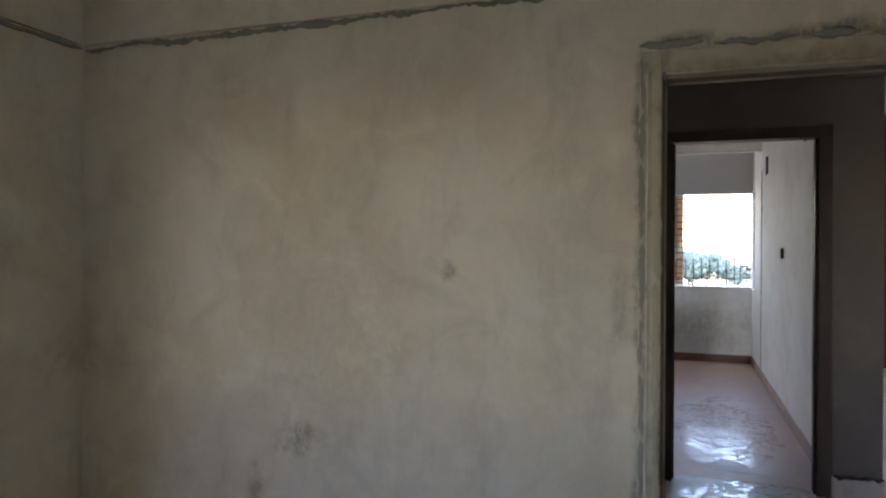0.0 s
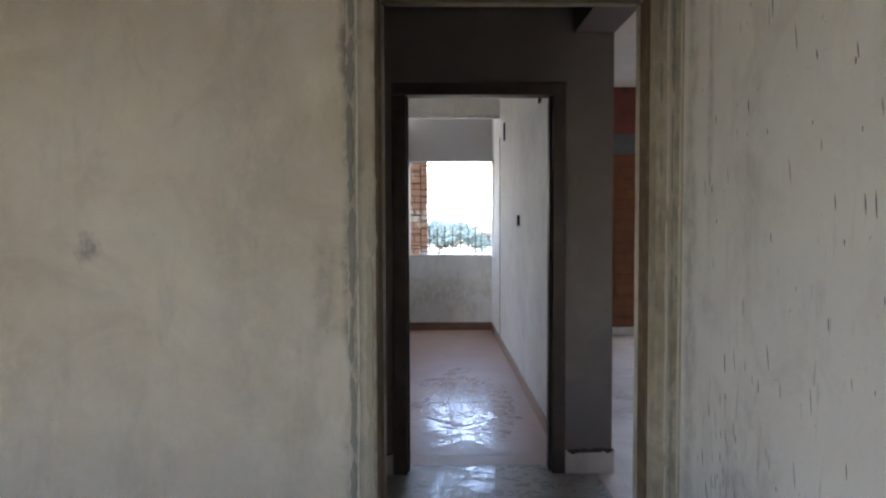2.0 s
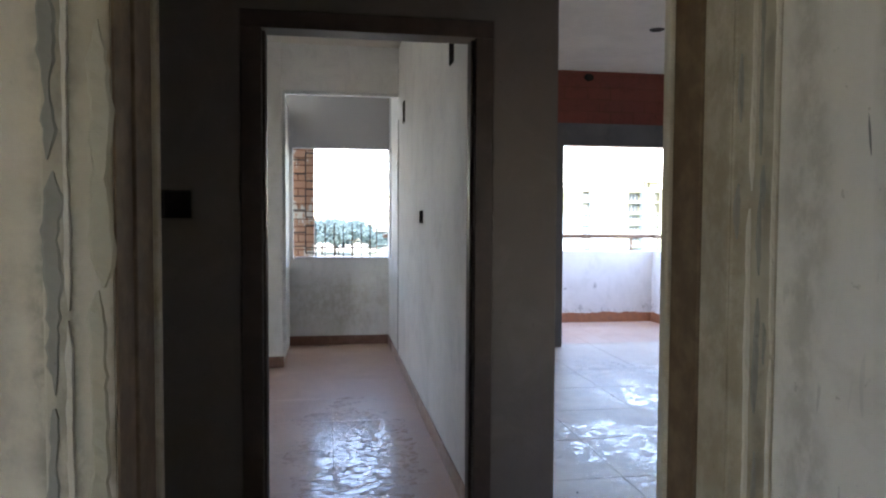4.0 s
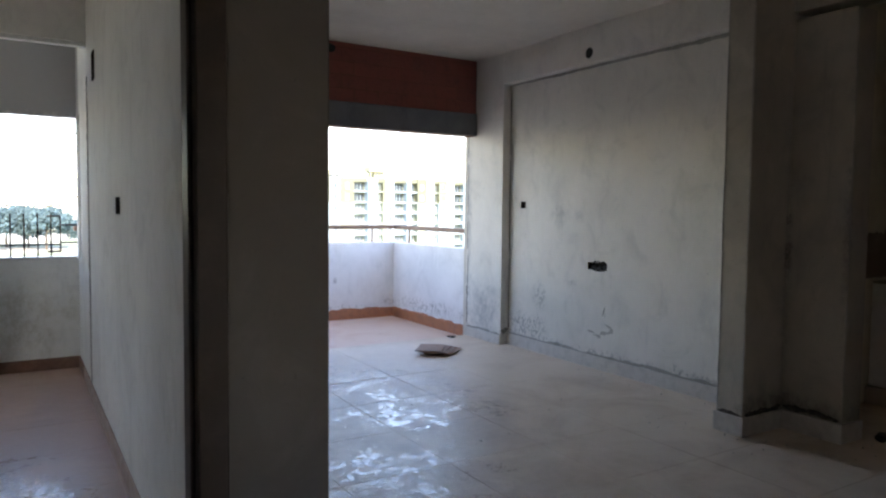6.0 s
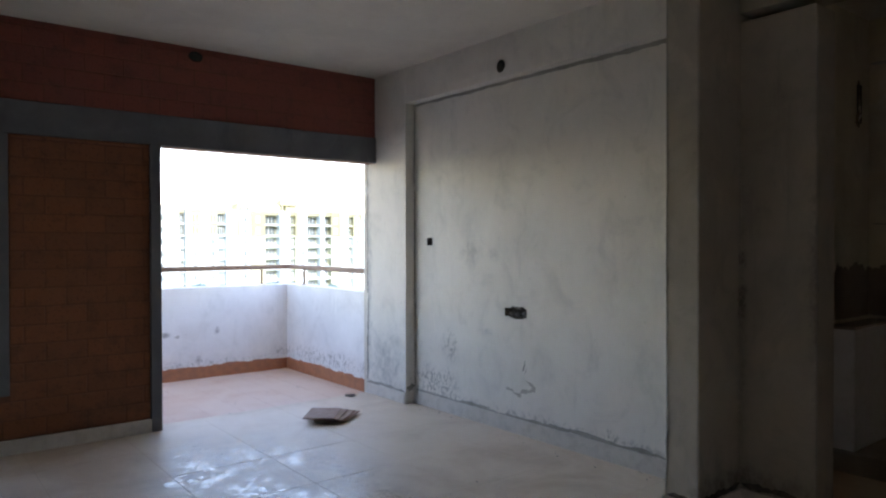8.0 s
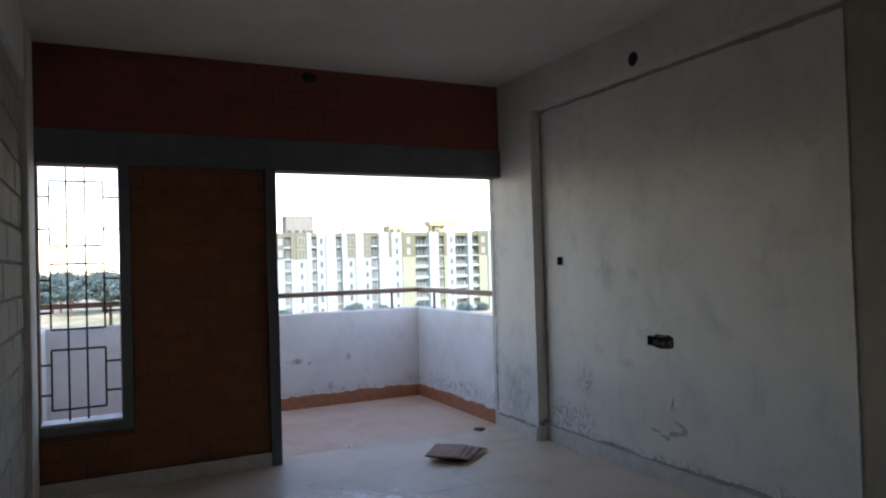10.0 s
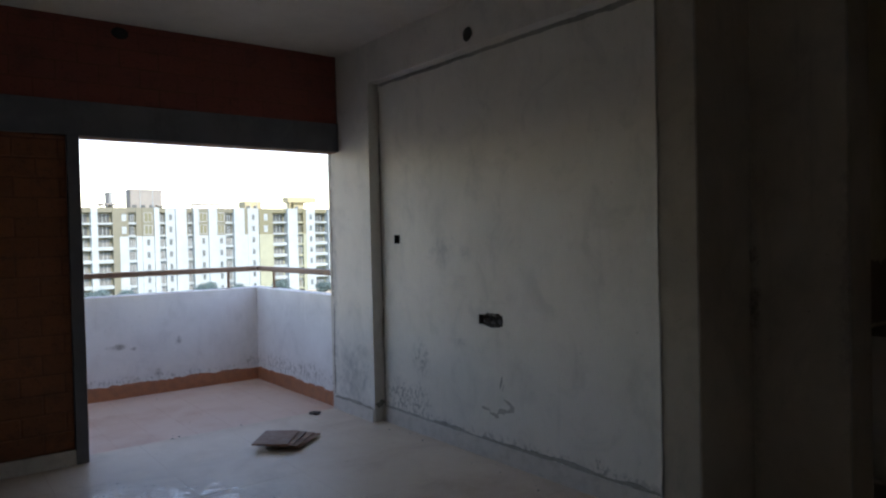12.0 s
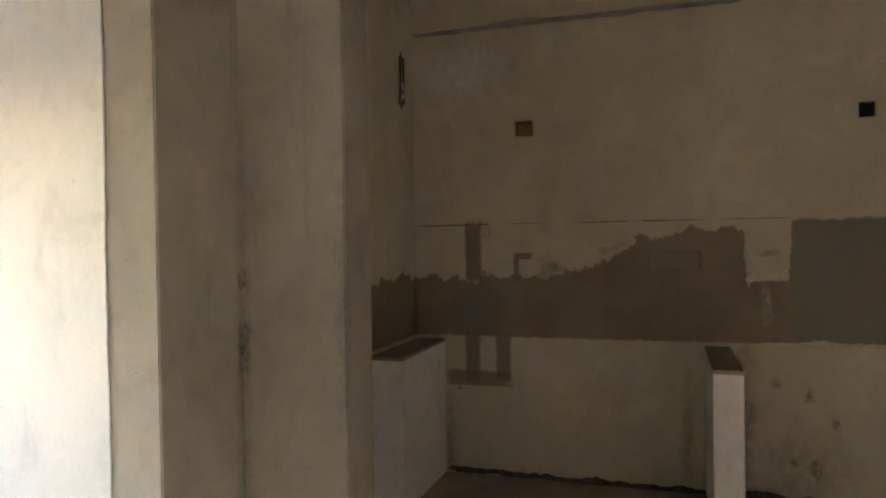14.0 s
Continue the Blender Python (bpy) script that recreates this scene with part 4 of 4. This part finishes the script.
ragged("broken_rim", (4.739, 7.07, 0.934), (4.739, 7.24, 0.938), 0.022, (-1, 0, 0), m_hole, wall_le, 71, 0.002, 1.2, 0.008)
ragged("broken_rim", (4.739, 7.08, 0.872), (4.739, 7.25, 0.868), 0.02, (-1, 0, 0), m_hole, wall_le, 72, 0.002, 1.2, 0.008)
ragged("broken_rim", (4.739, 7.072, 0.876), (4.739, 7.073, 0.934), 0.016, (-1, 0, 0), m_hole, wall_le, 73, 0.002, 1.2, 0.008)
box_insert(0.903, 0.911, 6.57, 6.79, 1.345, 1.435, 0)
box_insert(0.893, 0.901, 7.76, 7.9, 2.21, 2.39, 0)
box_insert(0.893, 0.901, 5.38, 5.5, 2.2, 2.42, 0)
box_insert(6.22, 6.28, 5.43, 5.439, 2.24, 2.5, 0)
box_insert(6.472, 6.475, 3.83, 4.08, 1.305, 1.39, 2)
for n, (za, zb, w, m) in enumerate(((2.21, 2.33, 0.07, m_rebate), (2.36, 2.53, 0.06, m_rebate), (2.29, 2.41, 0.035, m_paleplaster))):
    ragged("chase_edge", (6.255, 5.399, za), (6.245, 5.399, zb), w, (0, -1, 0), m, wall_kn, 90 + n, 0.006, 1.0, 0.012)
tagged(lump("plaster_lump", 6.25, 5.415, 2.241, 0.034, m_white, 8, 1.3), "whitish plaster lump in the chased slot", "rubble")
box_insert(-0.375, -0.272, 4.44, 4.449, 1.375, 1.475, 0)


def round_hole(name, centre, axis, r, stretch=1.0):
    bm = bmesh.new()
    ring = 14
    rows = []
    for rr, d in ((1.25, 0.0), (1.05, 0.006), (0.9, 0.003)):
        row = []
        for i in range(ring):
            a = math.tau * i / ring
            w = 1 + 0.15 * noise.noise(Vector((math.cos(a) * 2, math.sin(a) * 2, sum(centre))))
            u, v = r * rr * w * math.cos(a), r * rr * w * math.sin(a) * stretch
            p = {"x": (-d, u, v), "z": (u, v, -d), "y": (u, -d, v)}[axis]
            row.append(bm.verts.new(Vector(centre) + Vector(p)))
        rows.append(row)
    for a, b in zip(rows, rows[1:]):
        for i in range(ring):
            j = (i + 1) % ring
            bm.faces.new((a[i], a[j], b[j], b[i]))
    bm.faces.new(rows[-1])
    return made(name, bm, m_hole)


tagged(round_hole("conduit_hole", (2.93, 7.31, H), "z", 0.05), "dark round conduit hole in the ceiling", "hole")
tagged(round_hole("conduit_hole", (4.645, 7.245, 2.745), "x", 0.036), "dark round conduit hole in the beam", "hole")
tagged(round_hole("conduit_hole", (2.97, 8.958, 2.9), "y", 0.045, 0.7), "dark broken conduit hole in the red block band", "hole")
for n, (y, r) in enumerate(((7.12, 0.03), (7.19, 0.024), (7.25, 0.03))):
    tagged(lump("plaster_lump", 4.768, y, 0.8725, r, m_lintel, 4 + n, 0.75), "grey plaster lump in the broken box hole", "rubble", "lumps in the box hole")
tagged(lump("rubble_lump", 4.9, 4.86, 0, 0.06, m_debris, 3), "dark lump of rubble on the floor", "rubble")
tagged(lump("rubble_lump", 6.3, 3.58, 0.13, 0.075, m_debris, 12, 0.6), "dark lump of rubble on the kitchen plinth", "rubble")
tagged(lump("rubble_flake", 4.42, 9.06, 0, 0.065, m_debris, 5, 0.16), "flat dark flake on the floor", "rubble")
for n in range(9):
    rnd = random.Random(n)
    tagged(lump("rubble_chip", 3.3 + rnd.uniform(0, 0.7), 9.2 + rnd.uniform(0, 0.35), -0.111, rnd.uniform(0.008, 0.02), m_debris, n + 9, 0.4), "small chip of rubble on the balcony floor", "rubble", "rubble chips")

def crumbs(name, places, seed, label):
    rnd = random.Random(seed)
    bm = bmesh.new()
    for x0, x1, y0, y1, z, count in places:
        for _ in range(count):
            r = rnd.choice((0.0015, 0.002, 0.002, 0.003, 0.005))
            m = pose(rnd.uniform(x0, x1), rnd.uniform(y0, y1), z + r * 0.5, rnd.uniform(0, 90), rnd.uniform(0, 90), rnd.uniform(0, 90)) @ Matrix.Diagonal((1, rnd.uniform(0.5, 1), rnd.uniform(0.3, 0.7), 1))
            bmesh.ops.create_cube(bm, size=r * 1.6, matrix=m)
    return tagged(made(name, bm, m_debris), label, "rubble", kind="stuff")


crumbs("floor_crumbs", [(4.5, 4.72, 5.6, 8.4, 0, 30), (3.9, 4.3, 5.1, 6.0, 0, 30), (2.4, 4.6, 6.0, 9.0, 0, 22), (4.3, 4.9, 4.75, 5.3, 0, 30), (1.2, 4.0, 4.6, 8.8, 0, 15)], 5, "scattered dark crumbs of plaster on the floor")
crumbs("balcony_crumbs", [(2.8, 4.8, 9.2, 11.2, -0.11, 25)], 6, "scattered dark crumbs on the balcony")

# Brick pier outside the bedroom bay.
pier = tagged(solid("brick_pier", -0.3, 0.05, 9.66, 9.95, -14, 3.1, m_mortar), "red brick pier with lime splashes", "pier", kind="structure")
courses(pier, Vector((-0.3, 9.66, 0.6)), 0, 0.35, 1.9, 0.175, 0.085, 0.01, 0.008, m_brick, (), 31)

# ---- the outside ----
k = Mat("pale sandy ground", 0.95)
m_ground = k.done(k.mix(k.ramp(k.noise(0.03, 6.0, 0.65), 0.4, 0.62), (0.42, 0.38, 0.3), (0.2, 0.23, 0.12)), k.noise(0.6, 4.0), 0.3, 0.3)
bm = bmesh.new()
add_box(bm, -4000, 4000, -4000, 4000, -15, -14)
tagged(made("ground", bm, m_ground), "pale sandy ground with scrub", "ground", kind="structure")
tagged(solid("building_below", -3.1, 6.6, -2.0, 9.1, -14, -0.2, m_exterior, None, 0), "lower storeys of the painted building", "building", kind="structure")


m_pale = plain("white-grey facade paint", (0.27, 0.335, 0.355), (0.25, 0.31, 0.33), 0.85, scale=0.4, bump=0.02)
m_olive = plain("olive facade paint", (0.13, 0.14, 0.09), (0.15, 0.155, 0.105), 0.85, scale=0.4, bump=0.02)
m_yellow = plain("yellow-green facade paint", (0.24, 0.275, 0.205), (0.22, 0.25, 0.19), 0.85, scale=0.4, bump=0.02)
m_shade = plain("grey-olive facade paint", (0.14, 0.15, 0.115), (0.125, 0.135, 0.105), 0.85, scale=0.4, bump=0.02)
m_glass = plain("grey window glass", (0.035, 0.05, 0.055), (0.06, 0.075, 0.085), 0.3, scale=0.7, bump=0.0)
# Lower storeys' glass: washing-out by glare and haze is put into the colour.
m_glass_washed = plain("washed-out window glass", (0.13, 0.15, 0.15), (0.1, 0.12, 0.12), 0.4, scale=0.7, bump=0.0)
m_tank = plain("brown-grey roof tank", (0.19, 0.195, 0.18), (0.22, 0.225, 0.205), 0.8, scale=0.5, bump=0.02)
m_ochre = plain("ochre roof room paint", (0.34, 0.315, 0.19), (0.31, 0.285, 0.18), 0.85, scale=0.5, bump=0.02)


def window_unit(w, h, frame_w):
    bm = bmesh.new()
    for x0, x1, z0, z1 in ((0, w, 0, frame_w), (0, w, h - frame_w, h), (0, frame_w, 0, h), (w - frame_w, w, 0, h), (w / 2 - 0.04, w / 2 + 0.04, 0, h)):
        add_box(bm, x0, x1, -0.15, 0.0, z0, z1)
    return bm


def pane_unit(w, h):
    bm = bmesh.new()
    add_box(bm, 0.05, w - 0.05, -0.03, 0.03, 0.05, h - 0.05)
    return bm


def shared(bm, name, mat):
    me = bpy.data.meshes.new(name)
    bmesh.ops.recalc_face_normals(bm, faces=bm.faces)
    bm.to_mesh(me)
    bm.free()
    me.materials.append(mat)
    return me


STOREY = 3.3
unit = {"n": (shared(window_unit(0.8, 1.6, 0.06), "window", m_pale), shared(pane_unit(0.8, 1.6), "pane", m_glass), 0.8),
        "f": (shared(window_unit(1.1, 1.9, 0.16), "window", m_pale), shared(pane_unit(1.1, 1.9), "pane", m_pale), 1.1),
        "o": (shared(window_unit(2.1, 2.5, 0.12), "panel_frame", m_pale), shared(pane_unit(2.1, 2.5), "panel", m_olive), 2.1)}


def fitted(house, kind, u, width, face, z):
    rim, pane, w = unit[kind]
    for name, me, dy in (("window", rim, 0.0), ("pane", pane, -0.02)):
        ob = new(name, me)
        ob.parent = house
        ob.location = (u + width / 2 - w / 2, face + dy, z)


def apartment(x0, y0, bays, storeys, label, top_mat, low_mat, side_mat, turn=0.0):
    """A block of flats, bays (width, set-back, kind) side by side. b: balcony; r: narrow recess with a window; o: framed panels over narrow windows;
    f: small framed windows above, blank below; n: narrow windows; q: plain with a darker top; s: plain in the side colour; p: plain pale pier."""
    house = tagged(new("apartment_building"), label, "building")
    house.matrix_world = pose(x0, y0, -14, 0, 0, turn)
    base, u = 0.7, 0.0
    total = base + storeys * STOREY
    cut = total - 2 * STOREY
    for width, back, kind in bays:
        low, hi = bmesh.new(), bmesh.new()
        if kind in "br":
            deep = 1.7 if kind == "b" else 0.9
            for s in range(storeys):
                z = base + s * STOREY
                dark = z >= cut - 0.1
                slab = bmesh.new()
                add_box(slab, u, u + width, back, back + deep + 0.1, z - 0.15, z + (0.35 if kind == "r" or dark else 0.75))
                add_box(hi if dark else low, u, u + width, back + deep, 14, z, z + STOREY)
                pane = bmesh.new()
                add_box(pane, u + width * 0.12, u + width * 0.88, back + deep - 0.08, back + deep - 0.02, z + 0.5, z + 2.6)
                made("balcony_door", pane, m_glass if dark else m_glass_washed, house)
                for k in (0.4, 0.66):
                    add_box(slab, u + width * k, u + width * k + 0.12, back + deep - 0.14, back + deep - 0.07, z + 0.5, z + 2.6)
                made("balcony", slab, m_pale if kind == "b" else low_mat, house)
            add_box(hi, u, u + width, back, 14, total - 0.35, total + 0.9)
        else:
            add_box(low, u, u + width, back, 14, 0, cut)
            add_box(hi, u, u + width, back, 14, cut, total + 0.9)
        own = {"p": m_pale, "s": side_mat, "b": side_mat, "f": low_mat}
        made("wall", low, own[kind] if kind in own else m_pale, house)
        made("wall", hi, {"p": m_pale, "n": m_pale}[kind] if kind in "pn" else top_mat, house)
        for s in range(storeys):
            z, dark = base + s * STOREY, base + s * STOREY >= cut - 0.1
            if kind == "n" or (kind == "o" and not dark):
                fitted(house, "n", u, width, back, z + 0.9)
            elif kind == "o":
                fitted(house, "o", u, width, back, z + 0.4)
            elif kind == "f" and dark:
                fitted(house, "f", u, width, back, z + 0.7)
        u += width
    return house


apartment(34.3, 196, [(4.5, 0.6, "b"), (1.5, 0, "p"), (3.5, 0.3, "b"), (1.6, 0, "s"), (2.2, 0.1, "f"), (1.9, 0.3, "r"), (1.4, 0.1, "q"), (2.9, -0.2, "o"), (1.3, -0.8, "p"), (1.8, 0.3, "r"), (2.5, 0.1, "n"),
                      (2.8, -0.6, "p"), (0.5, 0.2, "q"), (1.4, 0.4, "r"), (1.4, -0.7, "p"), (2.7, 0, "o"), (2.3, -0.7, "p"), (2.6, 0, "o"), (2.3, 0.3, "r"), (3.0, -0.7, "p"), (1.4, 0.4, "q")],
          7, "pale grey block of flats with dark recessed windows", m_shade, m_pale, m_shade)
apartment(80, 196.4, [(3.3, 0.4, "n"), (3.9, 0, "f"), (0.4, 0.2, "s"), (4.3, 0.4, "b"), (3.1, -0.8, "p"), (2.3, 0.3, "r"), (1.0, 0.1, "s"), (2.9, 0, "n"), (4.2, 0.3, "b"), (1.4, -0.7, "p"), (2.8, 0.4, "b"),
                      (3.0, 0, "f"), (2.6, -0.7, "p"), (2.3, 0.3, "r"), (3.0, 0, "o"), (2.4, -0.7, "p"), (4.2, 0.3, "b"), (3.0, 0, "n"), (2.3, 0.3, "r"), (4.0, -0.4, "p")],
          7, "olive and pale block of flats with balcony rows", m_olive, m_yellow, m_yellow)


def roof_room(x, y, w, h, mat, label):
    r = tagged(new("roof_room"), label, "roof room")
    r.location = (x, y, 10.0)
    bm = bmesh.new()
    add_box(bm, 0, w, 0, 5, 0, h)
    add_box(bm, -0.15, w + 0.15, -0.15, 5.15, h, h + 0.25)
    made("body", bm, mat, r)
    bm = bmesh.new()
    for k in range(max(1, int(w / 2.2))):
        add_box(bm, 0.3 + k * 2.2, min(w - 0.2, 1.5 + k * 2.2), -0.05, 0.02, 0.9, 1.6)
    made("window", bm, m_glass, r)
    bm = bmesh.new()
    for k in (0.3, 0.7):
        bar(bm, (w * k, -0.1, 0), (w * k, -0.1, h + 0.2), 0.09, 6)
    made("pipe", bm, m_pale, r)


def roof_canopy(x, y, w, z, thick, mat, label):
    """A slab on four posts above the roof."""
    c = tagged(new("roof_canopy"), label, "canopy")
    c.location = (x, y, 10.0)
    bm = bmesh.new()
    add_box(bm, 0, w, 0, 4, z - 10 - thick, z - 10)
    made("slab", bm, mat, c)
    bm = bmesh.new()
    for px in (0.6, w - 0.9):
        for py in (0.4, 3.3):
            add_box(bm, px, px + 0.3, py, py + 0.3, 0, z - 10 - thick)
    made("post", bm, mat, c)


roof_room(49.2, 200, 8.0, 5.5, m_tank, "brown-grey water tank room on the roof")
roof_room(44.2, 201, 0.8, 4.7, m_tank, "narrow grey roof shaft")
roof_room(80.6, 200, 5.0, 2.7, m_ochre, "ochre roof room")
roof_room(96.5, 201, 3.4, 2.8, m_ochre, "small ochre stair room on the roof")
roof_canopy(41.5, 199, 4.0, 11.9, 0.35, m_tank, "flat grey canopy on the roof")
roof_canopy(55.5, 199, 4.3, 11.6, 0.3, m_tank, "flat grey canopy on the roof")
roof_canopy(65.3, 199, 8.0, 12.1, 0.4, m_tank, "long flat grey canopy on the roof")
roof_canopy(94.2, 200, 9.3, 14.4, 1.6, m_ochre, "deep ochre canopy on the roof")
roof_canopy(111.0, 199, 5.8, 11.3, 0.4, m_tank, "flat grey canopy on the roof")

tagged(solid("compound_wall", -70, 30, 160, 160.4, -14, -11.6, m_pale, None, 0), "white compound wall", "wall", kind="structure")
hut = tagged(new("guard_hut"), "small white hut by the compound wall", "hut")
hut.location = (-12, 150, -14)
bm = bmesh.new()
add_box(bm, 0, 6, 0, 5, 0, 4.5)
add_box(bm, -0.4, 6.4, -0.4, 5.4, 4.5, 4.8)
made("wall", bm, m_pale, hut)
bm = bmesh.new()
add_box(bm, 2, 4, -0.06, 0.02, 1.6, 3.2)
made("window", bm, m_glass, hut)


def leaf_mat():
    k = Mat("green foliage tinted with blue haze", 0.95)
    # Distance haze is mixed into the leaf colours as a paler blue.
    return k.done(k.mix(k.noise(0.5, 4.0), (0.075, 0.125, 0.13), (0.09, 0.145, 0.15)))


m_leaf = leaf_mat()
m_bark = plain("grey-brown bark", (0.13, 0.1, 0.07), (0.18, 0.14, 0.1), 0.9, scale=2.0)


def tree_meshes(seed, tall, wide):
    rnd = random.Random(seed)
    trunk, crown = bmesh.new(), bmesh.new()
    bmesh.ops.create_cone(trunk, cap_ends=True, segments=8, radius1=0.4, radius2=0.22, depth=tall * 0.45, matrix=Matrix.Translation((0, 0, tall * 0.225)))
    tips = []
    for k in range(9):
        a = math.tau * k / 9 + rnd.uniform(-0.3, 0.3)
        z0 = tall * rnd.uniform(0.25, 0.45)
        tip = Vector((math.cos(a) * wide * rnd.uniform(0.25, 0.42), math.sin(a) * wide * rnd.uniform(0.25, 0.42), tall * rnd.uniform(0.45, 0.85)))
        bar(trunk, (0, 0, z0), tip, 0.12, 6)
        tips.append(tip)
    tips += [Vector((rnd.uniform(-0.2, 0.2) * wide, rnd.uniform(-0.2, 0.2) * wide, tall * rnd.uniform(0.6, 0.9))) for _ in range(7)]
    for tip in tips:
        first = len(crown.verts)
        bmesh.ops.create_icosphere(crown, subdivisions=2, radius=wide * 0.105, matrix=Matrix.Translation(tip))
        crown.verts.ensure_lookup_table()
        for v in crown.verts[first:]:
            v.co += (v.co - tip) * (0.9 * noise.noise(v.co * 0.7))
        for _ in range(260):
            d = Vector((rnd.gauss(0, 1), rnd.gauss(0, 1), rnd.gauss(0, 0.75))) * wide * 0.1
            c, s = tip + d, rnd.uniform(0.3, 0.65)
            a, b = Vector((rnd.uniform(-1, 1), rnd.uniform(-1, 1), rnd.uniform(-1, 1))).normalized() * s, Vector((rnd.uniform(-1, 1), rnd.uniform(-1, 1), rnd.uniform(-1, 1))).normalized() * s
            v = [crown.verts.new(c + e) for e in (a, b, -a, -b)]
            crown.faces.new(v)
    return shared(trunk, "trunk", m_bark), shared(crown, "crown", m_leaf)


kinds = [tree_meshes(40 + k, t, w) for k, (t, w) in enumerate(((17, 17), (14, 15), (12, 14)))]


def tree(x, y, kind, size, turn):
    t = tagged(new("tree"), "broad green tree in the distance, haze tinted into its leaves", "tree", "distant trees")
    t.matrix_world = pose(x, y, -14, 0, 0, turn) @ Matrix.Diagonal((size, size, size, 1))
    for name, me in zip(("trunk", "crown"), kinds[kind]):
        ob = new(name, me)
        ob.parent = t


rnd = random.Random(77)
for n in range(11):
    tree(-30 + n * 3.9 + rnd.uniform(-1.5, 1.5), 285 + rnd.uniform(-8, 25), n % 3, (0.98, 1.1, 1.2)[n % 3] * rnd.uniform(0.88, 1.05), rnd.uniform(0, 360))
tree(20.0, 283, 1, 0.72, 40)
for n in range(9):
    tree(34 + n * 8 + rnd.uniform(-3, 3), 172 + rnd.uniform(-6, 12), n % 3, rnd.uniform(0.2, 0.32), rnd.uniform(0, 360))

# ---- pieces of walls and floors ----
courses(wall_br, Vector((1.14, 8.962, 0.1)), 0, 3.5, 2.078, 0.26, 0.128, 0.006, 0.004, m_block, ((0.0, 0.56, 0.3, 2.2), (1.475, 3.6, -0.1, 2.2)), 1)
courses(wall_br, Vector((1.14, 8.962, 2.41)), 0, 3.5, 0.56, 0.26, 0.128, 0.003, 0.002, m_redblock, (), 2)
courses(wall_lw, Vector((1.092, 4.57, 0.0)), radians(90), 3.93, 2.6, 0.4, 0.19, 0.012, 0.012, m_wash, (), 3)


def tiling(parent, x0, x1, y0, y1, size, ox, oy, mat, gap=0.003, z=0.0, thick=0.014):
    cache = {}
    rnd = random.Random(9)
    xs = [x0] + [ox + k * size for k in range(int((x0 - ox) // size) + 1, int((x1 - ox) // size) + 1) if ox + k * size > x0 + 0.01] + [x1]
    ys = [y0] + [oy + k * size for k in range(int((y0 - oy) // size) + 1, int((y1 - oy) // size) + 1) if oy + k * size > y0 + 0.01] + [y1]
    for a, b in zip(xs, xs[1:]):
        for c, d in zip(ys, ys[1:]):
            key = (round(b - a - gap, 3), round(d - c - gap, 3))
            if min(key) < 0.01:
                continue
            if key not in cache:
                bm = bmesh.new()
                e = 0.0012
                for h, i in ((-thick, 0), (-e * 0.5, 0), (0, e)):
                    for p, q in ((i, i), (key[0] - i, i), (key[0] - i, key[1] - i), (i, key[1] - i)):
                        bm.verts.new((p, q, h))
                v = list(bm.verts)
                for r in (0, 4):
                    for s in range(4):
                        t = (s + 1) % 4
                        bm.faces.new((v[r + s], v[r + t], v[r + 4 + t], v[r + 4 + s]))
                bm.faces.new(v[8:])
                cache[key] = shared(bm, "tile", mat)
            ob = new("tile", cache[key])
            ob.parent = parent
            ob.location = (a + gap / 2, c + gap / 2, z + rnd.uniform(-0.0003, 0.0003))


tiling(floor, 1.103, 4.87, 4.4, 9.118, 0.64, 3.05, 7.8, m_tile)
tiling(floor, 1.02, 5.70, 0.5, 4.4, 0.64, 3.05, 7.8, m_tile)
tiling(floor, 4.87, 5.70, 4.4, 5.4, 0.64, 3.05, 7.8, m_tile)
tiling(floor, -1.4, 1.02, 2.88, 4.53, 0.6, 0.47, 4.53, m_hall_tile)
tiling(floor, -2.6, 0.862, 4.53, 8.3, 0.6, 0.24, 8.3, m_bedtile)
tiling(floor, -0.205, 0.862, 8.3, 9.118, 0.6, 0.24, 8.3, m_bedtile)
tiling(floor, -2.9, 0.87, -1.8, 2.88, 0.6, 0.0, 2.88, m_hall_tile)
tiling(balcony, 1.04, 4.895, 9.122, 11.355, 0.3, 1.2, 9.122, m_terra, z=-0.11, thick=0.013)
bay = tagged(solid("floor_bay", -0.3, 0.98, 9.12, 9.5, -0.2, -0.0012, m_grout, None, 0), "bay window floor slab", "floor", kind="structure")
tiling(bay, -0.205, 0.862, 9.122, 9.4, 0.6, 0.24, 8.3, m_bedtile)
